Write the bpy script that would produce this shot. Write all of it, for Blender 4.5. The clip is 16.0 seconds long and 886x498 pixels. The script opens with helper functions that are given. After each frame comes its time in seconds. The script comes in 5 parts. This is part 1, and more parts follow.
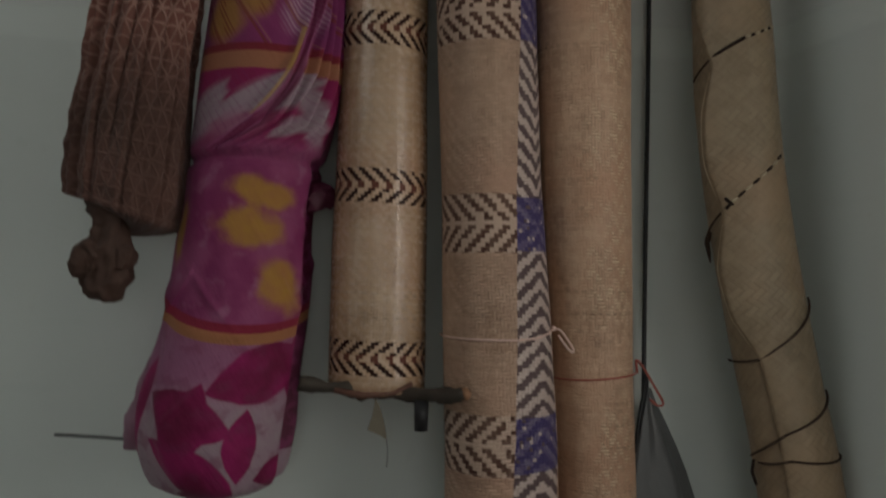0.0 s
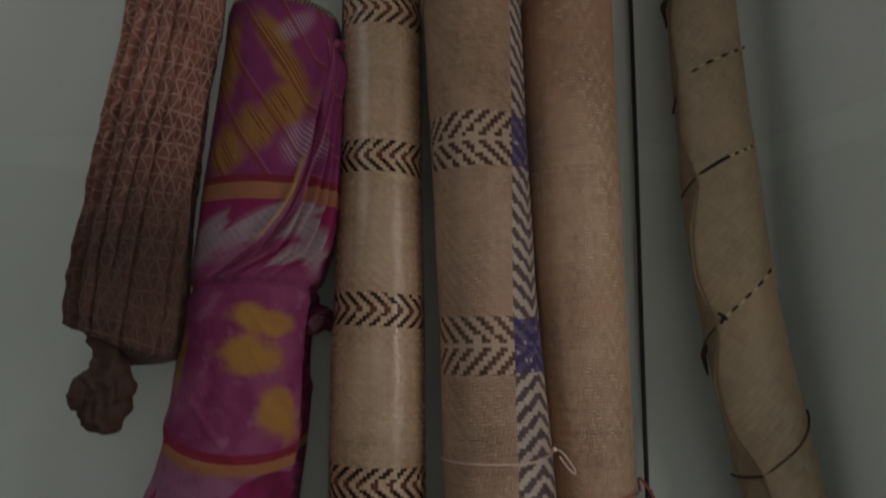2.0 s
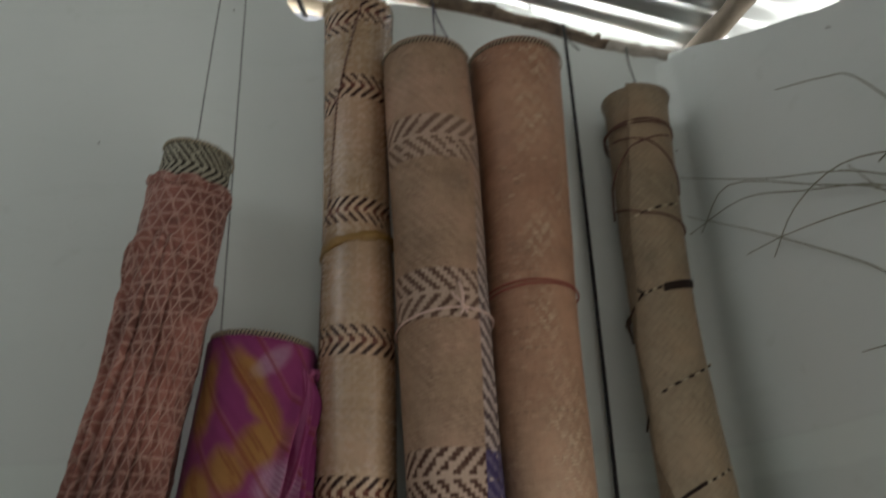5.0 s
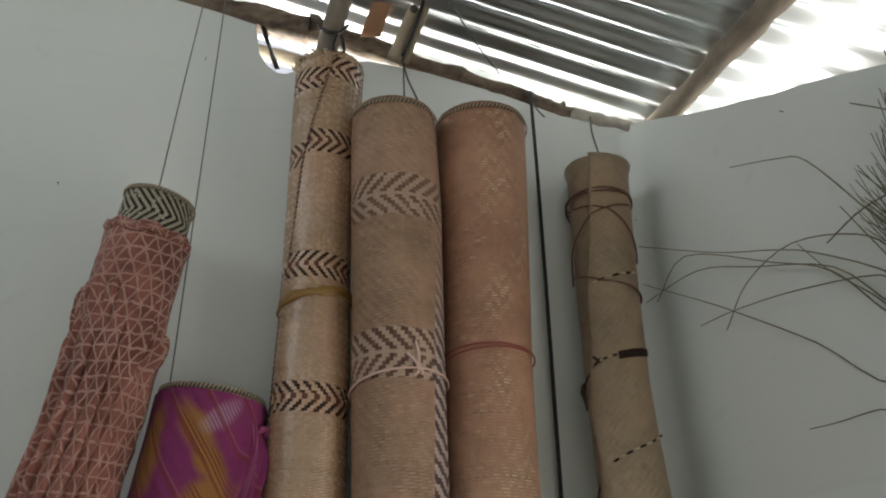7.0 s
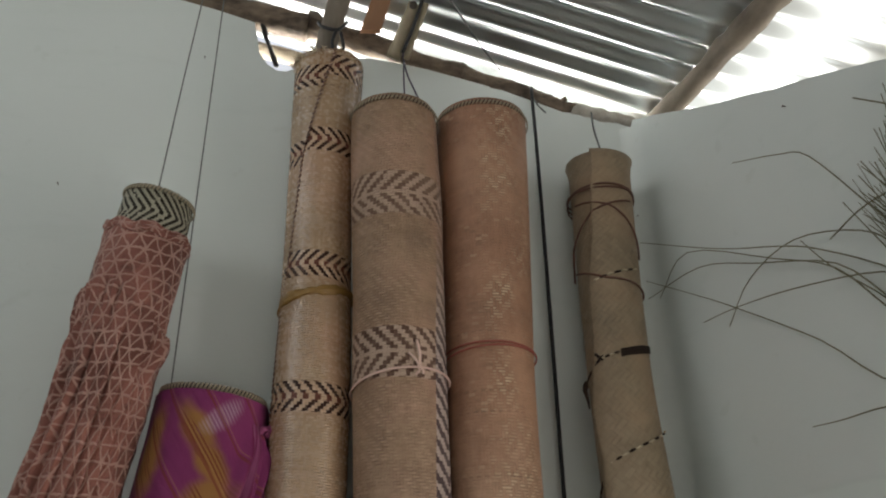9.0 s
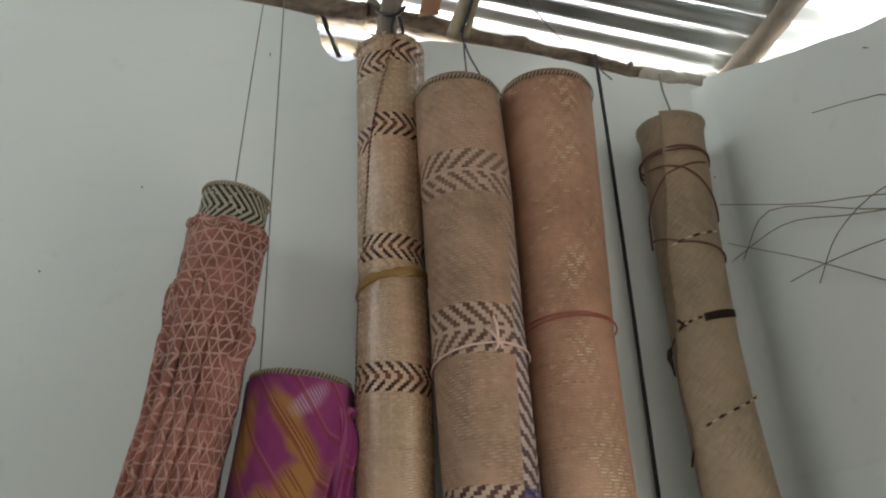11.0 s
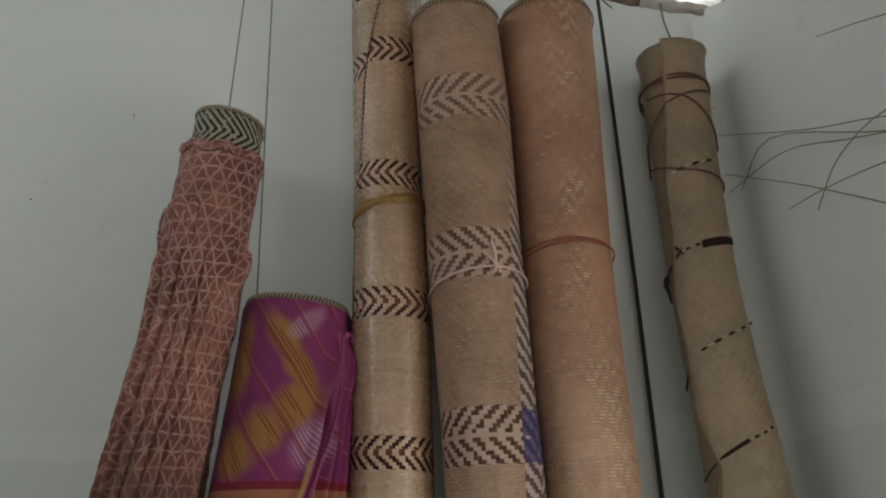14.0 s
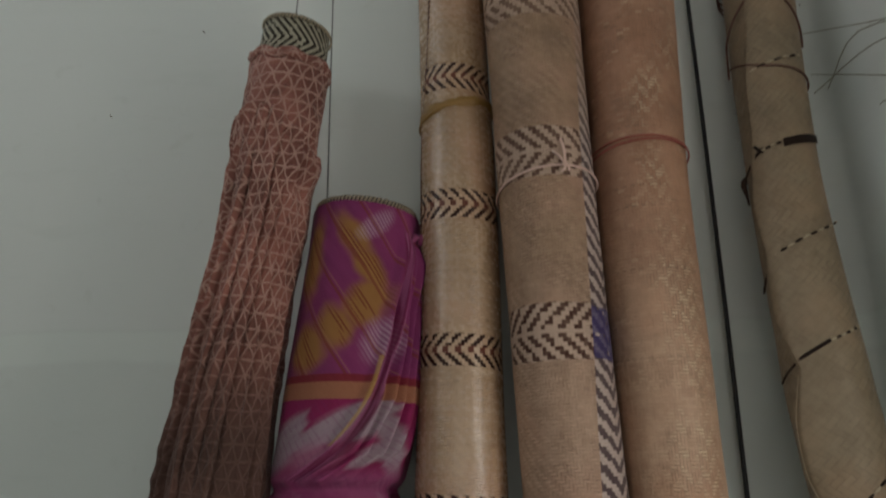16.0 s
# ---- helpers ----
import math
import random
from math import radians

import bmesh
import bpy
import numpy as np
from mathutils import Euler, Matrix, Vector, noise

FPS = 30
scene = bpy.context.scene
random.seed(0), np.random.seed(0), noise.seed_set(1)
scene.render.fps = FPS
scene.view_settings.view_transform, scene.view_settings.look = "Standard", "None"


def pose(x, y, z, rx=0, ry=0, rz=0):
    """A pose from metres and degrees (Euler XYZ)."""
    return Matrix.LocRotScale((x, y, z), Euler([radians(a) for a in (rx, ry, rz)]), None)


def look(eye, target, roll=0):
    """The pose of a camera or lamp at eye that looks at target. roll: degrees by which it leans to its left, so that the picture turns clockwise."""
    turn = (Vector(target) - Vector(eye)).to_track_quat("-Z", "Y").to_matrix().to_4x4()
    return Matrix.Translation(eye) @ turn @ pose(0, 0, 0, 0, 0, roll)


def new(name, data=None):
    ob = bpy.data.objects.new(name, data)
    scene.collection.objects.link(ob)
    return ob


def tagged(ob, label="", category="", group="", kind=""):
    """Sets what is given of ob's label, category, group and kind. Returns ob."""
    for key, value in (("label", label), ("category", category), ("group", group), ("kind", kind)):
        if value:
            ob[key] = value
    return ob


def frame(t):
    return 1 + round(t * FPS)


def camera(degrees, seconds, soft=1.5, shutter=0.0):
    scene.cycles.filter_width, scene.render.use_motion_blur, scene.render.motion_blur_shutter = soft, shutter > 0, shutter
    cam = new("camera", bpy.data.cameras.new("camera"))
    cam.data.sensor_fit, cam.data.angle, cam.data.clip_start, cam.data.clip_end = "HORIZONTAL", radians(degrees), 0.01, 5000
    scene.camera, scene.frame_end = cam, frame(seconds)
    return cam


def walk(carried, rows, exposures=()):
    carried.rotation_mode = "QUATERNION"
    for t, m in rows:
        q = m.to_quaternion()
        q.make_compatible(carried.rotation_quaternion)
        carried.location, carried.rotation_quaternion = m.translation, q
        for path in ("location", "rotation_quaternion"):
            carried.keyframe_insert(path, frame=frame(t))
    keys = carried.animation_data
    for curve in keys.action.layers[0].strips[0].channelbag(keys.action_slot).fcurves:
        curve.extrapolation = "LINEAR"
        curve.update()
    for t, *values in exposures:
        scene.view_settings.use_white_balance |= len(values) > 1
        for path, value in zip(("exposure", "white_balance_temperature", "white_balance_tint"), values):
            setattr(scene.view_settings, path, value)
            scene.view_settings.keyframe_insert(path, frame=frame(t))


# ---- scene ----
SOFT = 2.0
SKY, SUN, DOOR, GABLE, EAVES, NORTH = 0.15, 5.0, 6.9, 24.0, 1.3, 48.0
SOUTH, HIGH_FILL = 4.2, 30.0
EXPOSURES = [(0.0, -0.28), (1.0, -0.27), (2.5, -0.56), (3.5, -0.45), (4.0, -0.36), (4.5, -0.16), (5.0, -0.05), (7.0, 0.36), (9.0, 0.38), (11.5, 0.66), (13.0, 0.66), (13.5, 0.52), (14.0, 0.28), (15.0, 0.24), (16.0, 0.13)]
cam = camera(61.0, 16.0, soft=SOFT, shutter=0.8)
PATH = [
    (0, (-0.0264, -1.4788, 1.3297), (0.3081, 0.4923, 1.3825), 0.72),
    (0.5, (-0.0387, -1.5003, 1.3596), (0.2909, 0.4696, 1.4638), -0.50),
    (1, (-0.0349, -1.5155, 1.3789), (0.2983, 0.4532, 1.4940), -0.58),
    (1.5, (-0.0241, -1.5103, 1.4015), (0.3165, 0.4561, 1.5331), -0.54),
    (2, (-0.0334, -1.5012, 1.4166), (0.3098, 0.4535, 1.6643), -0.53),
    (2.5, (-0.0425, -1.4921, 1.4396), (0.2908, 0.4596, 1.7219), -0.35),
    (3, (-0.0478, -1.5025, 1.4904), (0.2860, 0.4321, 1.8722), -0.32),
    (3.5, (-0.0419, -1.5325, 1.5494), (0.2870, 0.3835, 2.0193), -0.35),
    (4, (-0.0400, -1.5488, 1.5719), (0.2886, 0.3415, 2.1366), -0.82),
    (4.5, (-0.0406, -1.5621, 1.6087), (0.3027, 0.2937, 2.2707), -1.11),
    (5, (-0.0264, -1.5723, 1.6421), (0.3478, 0.2338, 2.4154), -1.97),
    (5.2, (-0.0261, -1.5737, 1.6439), (0.3757, 0.2098, 2.4550), -2.73),
    (7.3, (-0.0232, -1.5881, 1.6624), (0.4437, 0.1402, 2.5539), -0.45),
    (7.5, (-0.0229, -1.5895, 1.6642), (0.4514, 0.1389, 2.5517), -0.57),
    (8, (-0.0164, -1.5761, 1.6750), (0.4480, 0.1591, 2.5545), -0.28),
    (8.5, (-0.0140, -1.5804, 1.6718), (0.4438, 0.1569, 2.5506), -0.37),
    (9, (-0.0153, -1.5846, 1.6708), (0.4370, 0.1550, 2.5479), -0.89),
    (9.2, (-0.0140, -1.5843, 1.6692), (0.4247, 0.1551, 2.5535), -1.21),
    (11.3, (-0.0006, -1.5811, 1.6516), (0.2403, 0.2198, 2.4875), -1.76),
    (11.5, (0.0007, -1.5808, 1.6499), (0.2415, 0.2238, 2.4778), -1.67),
    (12, (0.0023, -1.5739, 1.6472), (0.2440, 0.2427, 2.4481), -1.76),
    (12.5, (-0.0021, -1.5646, 1.6378), (0.2580, 0.2546, 2.4270), -1.92),
    (13, (-0.0096, -1.5577, 1.6278), (0.2615, 0.2745, 2.3825), -2.04),
    (13.5, (-0.0105, -1.5511, 1.6181), (0.2614, 0.2928, 2.3434), -1.98),
    (14, (-0.0103, -1.5467, 1.6049), (0.2646, 0.2936, 2.3382), -1.94),
    (14.5, (-0.0153, -1.5375, 1.5811), (0.2660, 0.3053, 2.3056), -1.36),
    (15, (-0.0247, -1.5323, 1.5576), (0.2139, 0.3250, 2.2600), -0.87),
    (15.5, (-0.0217, -1.5218, 1.5358), (0.1131, 0.3573, 2.2071), -0.62),
    (16, (-0.0040, -1.5080, 1.5187), (0.0878, 0.3944, 2.1289), -0.56),
]
walk(cam, [(t, look(eye, target, roll)) for t, eye, target, roll in PATH], EXPOSURES)

# ---- world and light ----
world = bpy.data.worlds.new("sky")
scene.world = world
world.use_nodes = True
sky = world.node_tree.nodes.new("ShaderNodeTexSky")
sky.sky_type, sky.sun_disc = "NISHITA", False
sky.sun_elevation, sky.sun_rotation = radians(62), radians(60)
back = world.node_tree.nodes["Background"]
back.inputs["Strength"].default_value = SKY
haze = world.node_tree.nodes.new("ShaderNodeHueSaturation")
haze.inputs["Saturation"].default_value = 0.22
world.node_tree.links.new(sky.outputs["Color"], haze.inputs["Color"])
world.node_tree.links.new(haze.outputs["Color"], back.inputs["Color"])


def lamp(name, kind, m, energy, colour, **more):
    data = bpy.data.lights.new(name, kind)
    data.energy, data.color = energy, colour
    for key, value in more.items():
        if key == "size":
            data.shape, data.size, data.size_y = "RECTANGLE", value[0], value[1]
        if key == "angle":
            data.angle = radians(value)
    ob = new(name, data)
    ob.matrix_world = m
    return ob


lamp("sun", "SUN", look((4.2, 2.4, 9), (0, 0, 0)), SUN, (1.0, 0.95, 0.87), angle=0.5)
# daylight by the openings of the room, with two added fill lamps
lamp("window_light", "AREA", look((1.085, -1.1, 1.475), (0.0, -1.1, 1.475)), DOOR, (1.0, 0.95, 0.87), size=(0.56, 0.9))
lamp("gable_light", "AREA", look((-3.9, -1.9, 3.65), (0.0, -1.2, 3.0)), GABLE, (1.0, 0.985, 0.95), size=(3.0, 1.1))
# unseen gap behind the viewpoint, added to brighten the upper wall and rolls
lamp("high_fill_light", "AREA", look((-0.6, -3.85, 3.02), (-0.6, 0.0, 2.95)), HIGH_FILL, (0.97, 1.0, 0.99), size=(4.0, 0.32))
# unseen doorway, added as even fill from behind the camera
lamp("front_fill_light", "AREA", look((0.0, -3.45, 1.25), (0.0, 0.0, 1.6)), SOUTH, (1.0, 0.94, 0.85), size=(1.5, 1.7))
lamp("north_eaves_light", "AREA", look((0.0, 0.42, 2.98), (0.0, -1.0, 3.02)), NORTH, (1.0, 0.99, 0.95), size=(2.8, 0.34))
lamp("eaves_light", "AREA", look((1.26, -0.14, 2.72), (1.08, -0.16, 3.0)), EAVES, (1.0, 1.0, 0.97), size=(1.1, 0.18))


# ---- materials ----
class E:
    """A value in a node tree, with arithmetic."""

    def __init__(self, n, s):
        self.n, self.s = n, s

    def op(self, name, *others, clamp=False):
        return self.n.math(name, self, *others, clamp=clamp)

    def __add__(self, o): return self.op("ADD", o)
    def __radd__(self, o): return self.op("ADD", o)
    def __sub__(self, o): return self.op("SUBTRACT", o)
    def __rsub__(self, o): return self.n.math("SUBTRACT", o, self)
    def __mul__(self, o): return self.op("MULTIPLY", o)
    def __rmul__(self, o): return self.op("MULTIPLY", o)
    def __truediv__(self, o): return self.op("DIVIDE", o)
    def __neg__(self): return self.op("MULTIPLY", -1.0)
    def lt(self, o): return self.op("LESS_THAN", o)
    def gt(self, o): return self.op("GREATER_THAN", o)
    def floor(self): return self.op("FLOOR")
    def fract(self): return self.op("FRACT")
    def abs(self): return self.op("ABSOLUTE")
    def sin(self): return self.op("SINE")
    def sqrt(self): return self.op("SQRT")
    def mod(self, o): return self.op("FLOORED_MODULO", o)
    def min(self, o): return self.op("MINIMUM", o)
    def max(self, o): return self.op("MAXIMUM", o)
    def pow(self, o): return self.op("POWER", o)
    def clip(self): return self.op("ADD", 0.0, clamp=True)

    def ramp(self, a, b):
        """0 at a, 1 at b, smooth between."""
        node = self.n.node("ShaderNodeMapRange", interpolation_type="SMOOTHSTEP")
        self.n.feed(node.inputs["Value"], self)
        node.inputs["From Min"].default_value, node.inputs["From Max"].default_value = a, b
        if a > b:
            node.inputs["From Min"].default_value, node.inputs["From Max"].default_value = b, a
            node.inputs["To Min"].default_value, node.inputs["To Max"].default_value = 1.0, 0.0
        return E(self.n, node.outputs["Result"])


class Mat:
    def __init__(self, name):
        self.m = bpy.data.materials.new(name)
        self.m.use_nodes = True
        self.t = self.m.node_tree
        self.b = self.t.nodes["Principled BSDF"]

    def node(self, kind, **attrs):
        node = self.t.nodes.new(kind)
        if "interpolation_type" in attrs:
            node.interpolation_type = attrs["interpolation_type"]
        return node

    def feed(self, sock, v):
        if isinstance(v, E):
            self.t.links.new(v.s, sock)
        elif isinstance(v, (tuple, list)):
            sock.default_value = (*v, 1.0) if len(v) == 3 and len(sock.default_value) == 4 else v
        else:
            sock.default_value = v

    def math(self, name, *args, clamp=False):
        node = self.t.nodes.new("ShaderNodeMath")
        node.operation, node.use_clamp = name, clamp
        for sock, a in zip(node.inputs, args):
            self.feed(sock, a)
        return E(self, node.outputs[0])

    def uv(self):
        sep = self.t.nodes.new("ShaderNodeSeparateXYZ")
        self.t.links.new(self.t.nodes.new("ShaderNodeUVMap").outputs[0], sep.inputs[0])
        return E(self, sep.outputs[0]), E(self, sep.outputs[1])

    def xyz(self):
        return E(self, self.t.nodes.new("ShaderNodeTexCoord").outputs["Object"])

    def vec(self, x, y, z=0.0):
        node = self.t.nodes.new("ShaderNodeCombineXYZ")
        for sock, v in zip(node.inputs, (x, y, z)):
            self.feed(sock, v)
        return E(self, node.outputs[0])

    def noise(self, v, scale=1.0, detail=3.0, rough=0.5):
        node = self.t.nodes.new("ShaderNodeTexNoise")
        self.feed(node.inputs["Vector"], v)
        node.inputs["Scale"].default_value, node.inputs["Detail"].default_value, node.inputs["Roughness"].default_value = scale, detail, rough
        return E(self, node.outputs["Fac"])

    def white(self, x, y=0.0):
        node = self.t.nodes.new("ShaderNodeTexWhiteNoise")
        node.noise_dimensions = "2D"
        self.feed(node.inputs["Vector"], self.vec(x, y))
        return E(self, node.outputs["Value"])

    def mix(self, f, a, b):
        node = self.t.nodes.new("ShaderNodeMix")
        node.data_type = "RGBA"
        for sock, v in ((node.inputs[0], f), (node.inputs[6], a), (node.inputs[7], b)):
            self.feed(sock, v)
        return E(self, node.outputs[2])

    def done(self, colour, rough=0.6, bump=None, strength=0.3, distance=0.001, metal=0.0, spec=0.5, sheen=0.0):
        self.feed(self.b.inputs["Base Color"], colour)
        self.feed(self.b.inputs["Roughness"], rough)
        self.feed(self.b.inputs["Metallic"], metal)
        self.feed(self.b.inputs["Specular IOR Level"], spec)
        self.b.inputs["Sheen Weight"].default_value = sheen
        if bump is not None:
            node = self.t.nodes.new("ShaderNodeBump")
            node.inputs["Strength"].default_value, node.inputs["Distance"].default_value = strength, distance
            self.feed(node.inputs["Height"], bump)
            self.t.links.new(node.outputs[0], self.b.inputs["Normal"])
        return self.m


def simple(name, a, b, scale, rough=0.6, bump=0.3, distance=0.002, metal=0.0, stretch=(1, 1, 1), spec=0.5, contrast=1.0):
    """A grained surface between two colours, at two scales."""
    m = Mat(name)
    node = m.t.nodes.new("ShaderNodeMapping")
    m.feed(node.inputs["Vector"], m.xyz())
    node.inputs["Scale"].default_value = stretch
    p = E(m, node.outputs[0])
    fine, broad = m.noise(p, scale, 5.0, 0.6), m.noise(p, scale * 0.13, 3.0)
    return m.done(m.mix(((fine * 0.6 + broad * 0.7 - 0.65) * contrast + 0.5).clip(), a, b), (broad * 0.25 + (rough - 0.12)).clip(), fine, bump, distance, metal, spec)


def herringbone(m, u, v, v0, half, period, side, gap=0.8, fill=0.5):
    """The dark steps of a chevron band across a mat, and the band itself."""
    cell = period / 4.0
    row = ((v - v0) / cell + 0.5).floor() if gap > 0.5 else ((v - v0) / cell).floor() + 0.5
    cu, off = (u / cell).floor() * cell, row.abs() * cell
    inside = (v - v0).abs().lt(half)
    steps = ((cu + cell * 0.25 + off * (-side)) / period).fract().lt(fill)
    # here and there a strand slips and hides a step
    sound = m.white((u / cell).floor(), row + v0 * 90.0).gt(0.05)
    return inside, inside * steps * sound * off.gt(cell * gap)


def weave(m, u, v, cell, twill=4.0, turn=0.0):
    """Strand tone, relief, nearness to a strand's edge, and where the upright strands lie on top."""
    i, j = (u / cell).floor(), (v / cell).floor()
    fu, fv = (u / cell).fract(), (v / cell).fract()
    # the twill changes direction in columns, as a hand-plaited sheet does
    way = ((i / turn).floor().mod(2.0) * 2.0 - 1.0) if turn else 1.0
    over = (i + j * way).mod(twill).lt(twill / 2)
    tone = over * m.white(i, (j / 60.0).floor()) + (1.0 - over) * m.white(j, (i / 40.0).floor() + 7.0)
    pu, pv = (fu * 2.0 - 1.0).abs(), (fv * 2.0 - 1.0).abs()
    edge = over * pu + (1.0 - over) * pv
    height = (1.0 - edge.pow(4.0)) + over * 0.35
    return tone, height, edge, over


def straw_mat(name, pale, deep, cell, bands=(), period=0.024, half=0.031, ink=(0.026, 0.010, 0.006), tint=(0.52, 0.35, 0.23), skew=0.0, rough=0.5,
              stripe=None, diagonal=False, joint=0.45, gap=0.8, bump=0.45, deep_bump=0.0018, fade=0.0, spec=0.45, core=None, blots=(), blush=None, rows=0.0, upper_tones=None, grain=1.0, lattice=0.35, twill=4.0, turn=0.0, streaks=0.9, fill=0.55, focus=None):
    m = Mat(name)
    u, v0 = m.uv()
    wob = (m.noise(m.vec(u, v0, 2.0), 11.0, 2.0) - 0.5) * (cell * 0.9)
    v = v0 + u * skew + wob
    u = u + wob
    wu, wv = ((u + v) * 0.7071, (v - u) * 0.7071) if diagonal else (u, v)
    tone, height, edge, over = weave(m, wu, wv, cell, twill, turn)
    p = m.vec(u, v)
    broad, patch = m.noise(p, 3.2, 4.0, 0.65), m.noise(m.vec(u * 3.0, v * 0.6), 9.0, 4.0, 0.6)
    mottle, level = m.noise(m.vec(u, v, 9.0), 26.0, 4.0, 0.7), m.noise(m.vec(u * 0.5, v * 2.4, 5.0), 6.0, 3.0, 0.6)
    shows = m.noise(m.vec(u, v, 6.0), 6.0, 3.0, 0.6).ramp(0.40, 0.64)
    # bundles of strands from different leaves, down and across the sheet
    down, across = m.noise(m.vec(wu * 85.0, wv * 6.0, 21.0), 1.0, 3.0, 0.6), m.noise(m.vec(wu * 7.0, wv * 95.0, 23.0), 1.0, 3.0, 0.6)
    scuff = m.noise(m.vec(wu * 40.0, wv * 60.0, 27.0), 1.0, 2.0, 0.6)
    bundle = down * 0.55 + across * 0.75 + scuff * 0.6 - 0.95
    col = m.mix(((tone - 0.3) * ((0.12 + shows * 0.36) * grain) + broad * 0.9 + patch * 0.6 + mottle * 1.0 + level * 0.5 - 1.25 + bundle * streaks).clip(), pale, deep)
    # upper part: redder straw on plain; brown and purple get weaker light painted in
    if upper_tones:
        col = m.mix((v0 + broad * 0.4).ramp(1.75, 2.4) * 0.95, col, m.mix((mottle * 1.7 - 0.35 + bundle * 0.8).clip(), *upper_tones))
    if blush:
        col = m.mix(m.noise(m.vec(u, v, 12.0), 4.5, 4.0, 0.65).ramp(0.42, 0.66) * 0.7, col, blush)
    # creases between strands are painted dark, as shade in the weave
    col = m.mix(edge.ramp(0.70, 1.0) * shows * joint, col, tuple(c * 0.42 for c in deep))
    flake = m.white((wu / (cell * 2.0)).floor(), (wv / cell).floor() + 3.0)
    col = m.mix(flake.gt(0.955) * shows * (0.12 if diagonal else 0.26), col, tuple(min(0.75, c * 1.5) for c in pale))
    col = m.mix(flake.lt(0.05) * shows * (0.16 if diagonal else 0.28), col, tuple(c * 0.4 for c in deep))
    # in patches, highlights on level strands and shade in the joints are painted in
    relief_mask = m.noise(m.vec(u * 1.6, v * 0.8, 15.0), 7.0, 4.0, 0.6).ramp(0.40, 0.60)
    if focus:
        relief_mask = relief_mask * (u - focus[0]).abs().ramp(focus[1], focus[1] * 0.4)
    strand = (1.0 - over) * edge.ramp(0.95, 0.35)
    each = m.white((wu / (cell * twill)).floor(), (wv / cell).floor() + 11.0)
    col = m.mix((strand * relief_mask * (each * 0.9 + 0.3) * lattice).clip(), col, tuple(min(0.72, c * 1.5) for c in pale))
    col = m.mix((edge.ramp(0.55, 0.95) * relief_mask * (each * 0.6 + 0.5) * lattice).clip(), col, tuple(c * 0.34 for c in deep))
    if rows:
        line = (v / 0.041).floor()
        on = m.white(line, 3.0).gt(1.0 - rows) * ((v / 0.041).fract() - 0.5).abs().lt(0.045)
        col = m.mix(on * (u / 0.017).fract().lt(0.55) * shows * 0.5, col, tuple(c * 0.38 for c in deep))
    stain = m.noise(p, 7.0, 3.0).ramp(0.57, 0.76)
    col = m.mix(stain * 0.30, col, tuple(c * 0.50 for c in deep))
    for spot in blots:
        col = m.mix(ellipse(m, u, v, mottle, *spot, soft=0.7, ragged=1.4) * 0.45, col, tuple(c * 0.45 for c in deep))
    dyed = m.math("ADD", 0.0, 0.0)
    for z, side, *worn in bands:
        strength = worn[0] if worn else 1.0
        inside, dark = herringbone(m, u, v, z, half, period, side, gap, fill)
        col = m.mix(inside * ((0.85 - mottle * 0.35) * strength), col, tint)
        dyed = dyed.max(dark)
        shade = ink if core is None else m.mix((v - z).abs().lt(half * 0.26), ink, core)
        col = m.mix(dark * ((tone * 0.18 + 1.02) - fade * broad - mottle * 0.18).clip() * (0.45 + 0.55 * strength), col, shade)
    if stripe:
        a, b, turns, purple = stripe
        mid = (a + b) / 2
        us = u - (v0 - 1.8) * 0.058
        inside = us.gt(a) * us.lt(b)
        off = ((us - mid) / cell).floor() * cell + cell * 0.5
        cv = (v / cell).floor() * cell
        side = None
        for z, s in turns:
            step = v.lt(z)
            side = step * (s * 2.0) - s if side is None else side + step * (s * 2.0)
        dark = inside * ((cv + off.abs() * side * 0.75) / 0.032).fract().lt(0.50)
        old = v0.ramp(2.42, 2.12) * 0.75 + 0.25
        col = m.mix(inside * 0.8 * old, col, (0.55, 0.455, 0.42))
        col = m.mix(dark * (0.98 - mottle * 0.25) * old, col, (0.060, 0.034, 0.042))
        dyed = dyed.max(dark)
        for z, *_ in bands:
            if z < purple:
                box = inside * (v - z).abs().lt(half * 0.92)
                spot = m.white((u / cell).floor(), (v / cell).floor()).gt(0.07)
                col = m.mix(box * spot * 0.85, col, (0.062, 0.050, 0.155))
    return m.done(col, (rough - 0.14 + broad * 0.2 + tone * 0.10).clip(), height * (0.25 + shows * 0.4) + strand * relief_mask * 0.9 + mottle * 1.8 + (across + scuff + down * 0.6) * 1.6 * streaks, bump, deep_bump, spec=(1.0 - dyed * 0.85) * spec)


def ellipse(m, u, v, p, u0, v0, ru, rv, turn=0.0, soft=0.25, ragged=0.5):
    c, s = math.cos(radians(turn)), math.sin(radians(turn))
    du, dv = u - u0, v - v0
    a, b = (du * c + dv * s) / ru, (dv * c - du * s) / rv
    d = (a * a + b * b).sqrt() + (p - 0.5) * ragged
    return d.ramp(1.0 + soft, 1.0 - soft)


def leaf(m, u, v, p, u0, v0, u1, v1, width, soft=0.10, ragged=0.35):
    """A pointed leaf from one tip to the other."""
    mu, mv, half = (u0 + u1) / 2, (v0 + v1) / 2, math.hypot(u1 - u0, v1 - v0) / 2
    c, s = (u1 - u0) / (2 * half), (v1 - v0) / (2 * half)
    du, dv = u - mu, v - mv
    a, b = (du * c + dv * s) / half, ((dv * c - du * s) / width).abs()
    d = a * a + b + (p - 0.5) * ragged
    return d.ramp(1.0 + soft, 1.0 - soft)


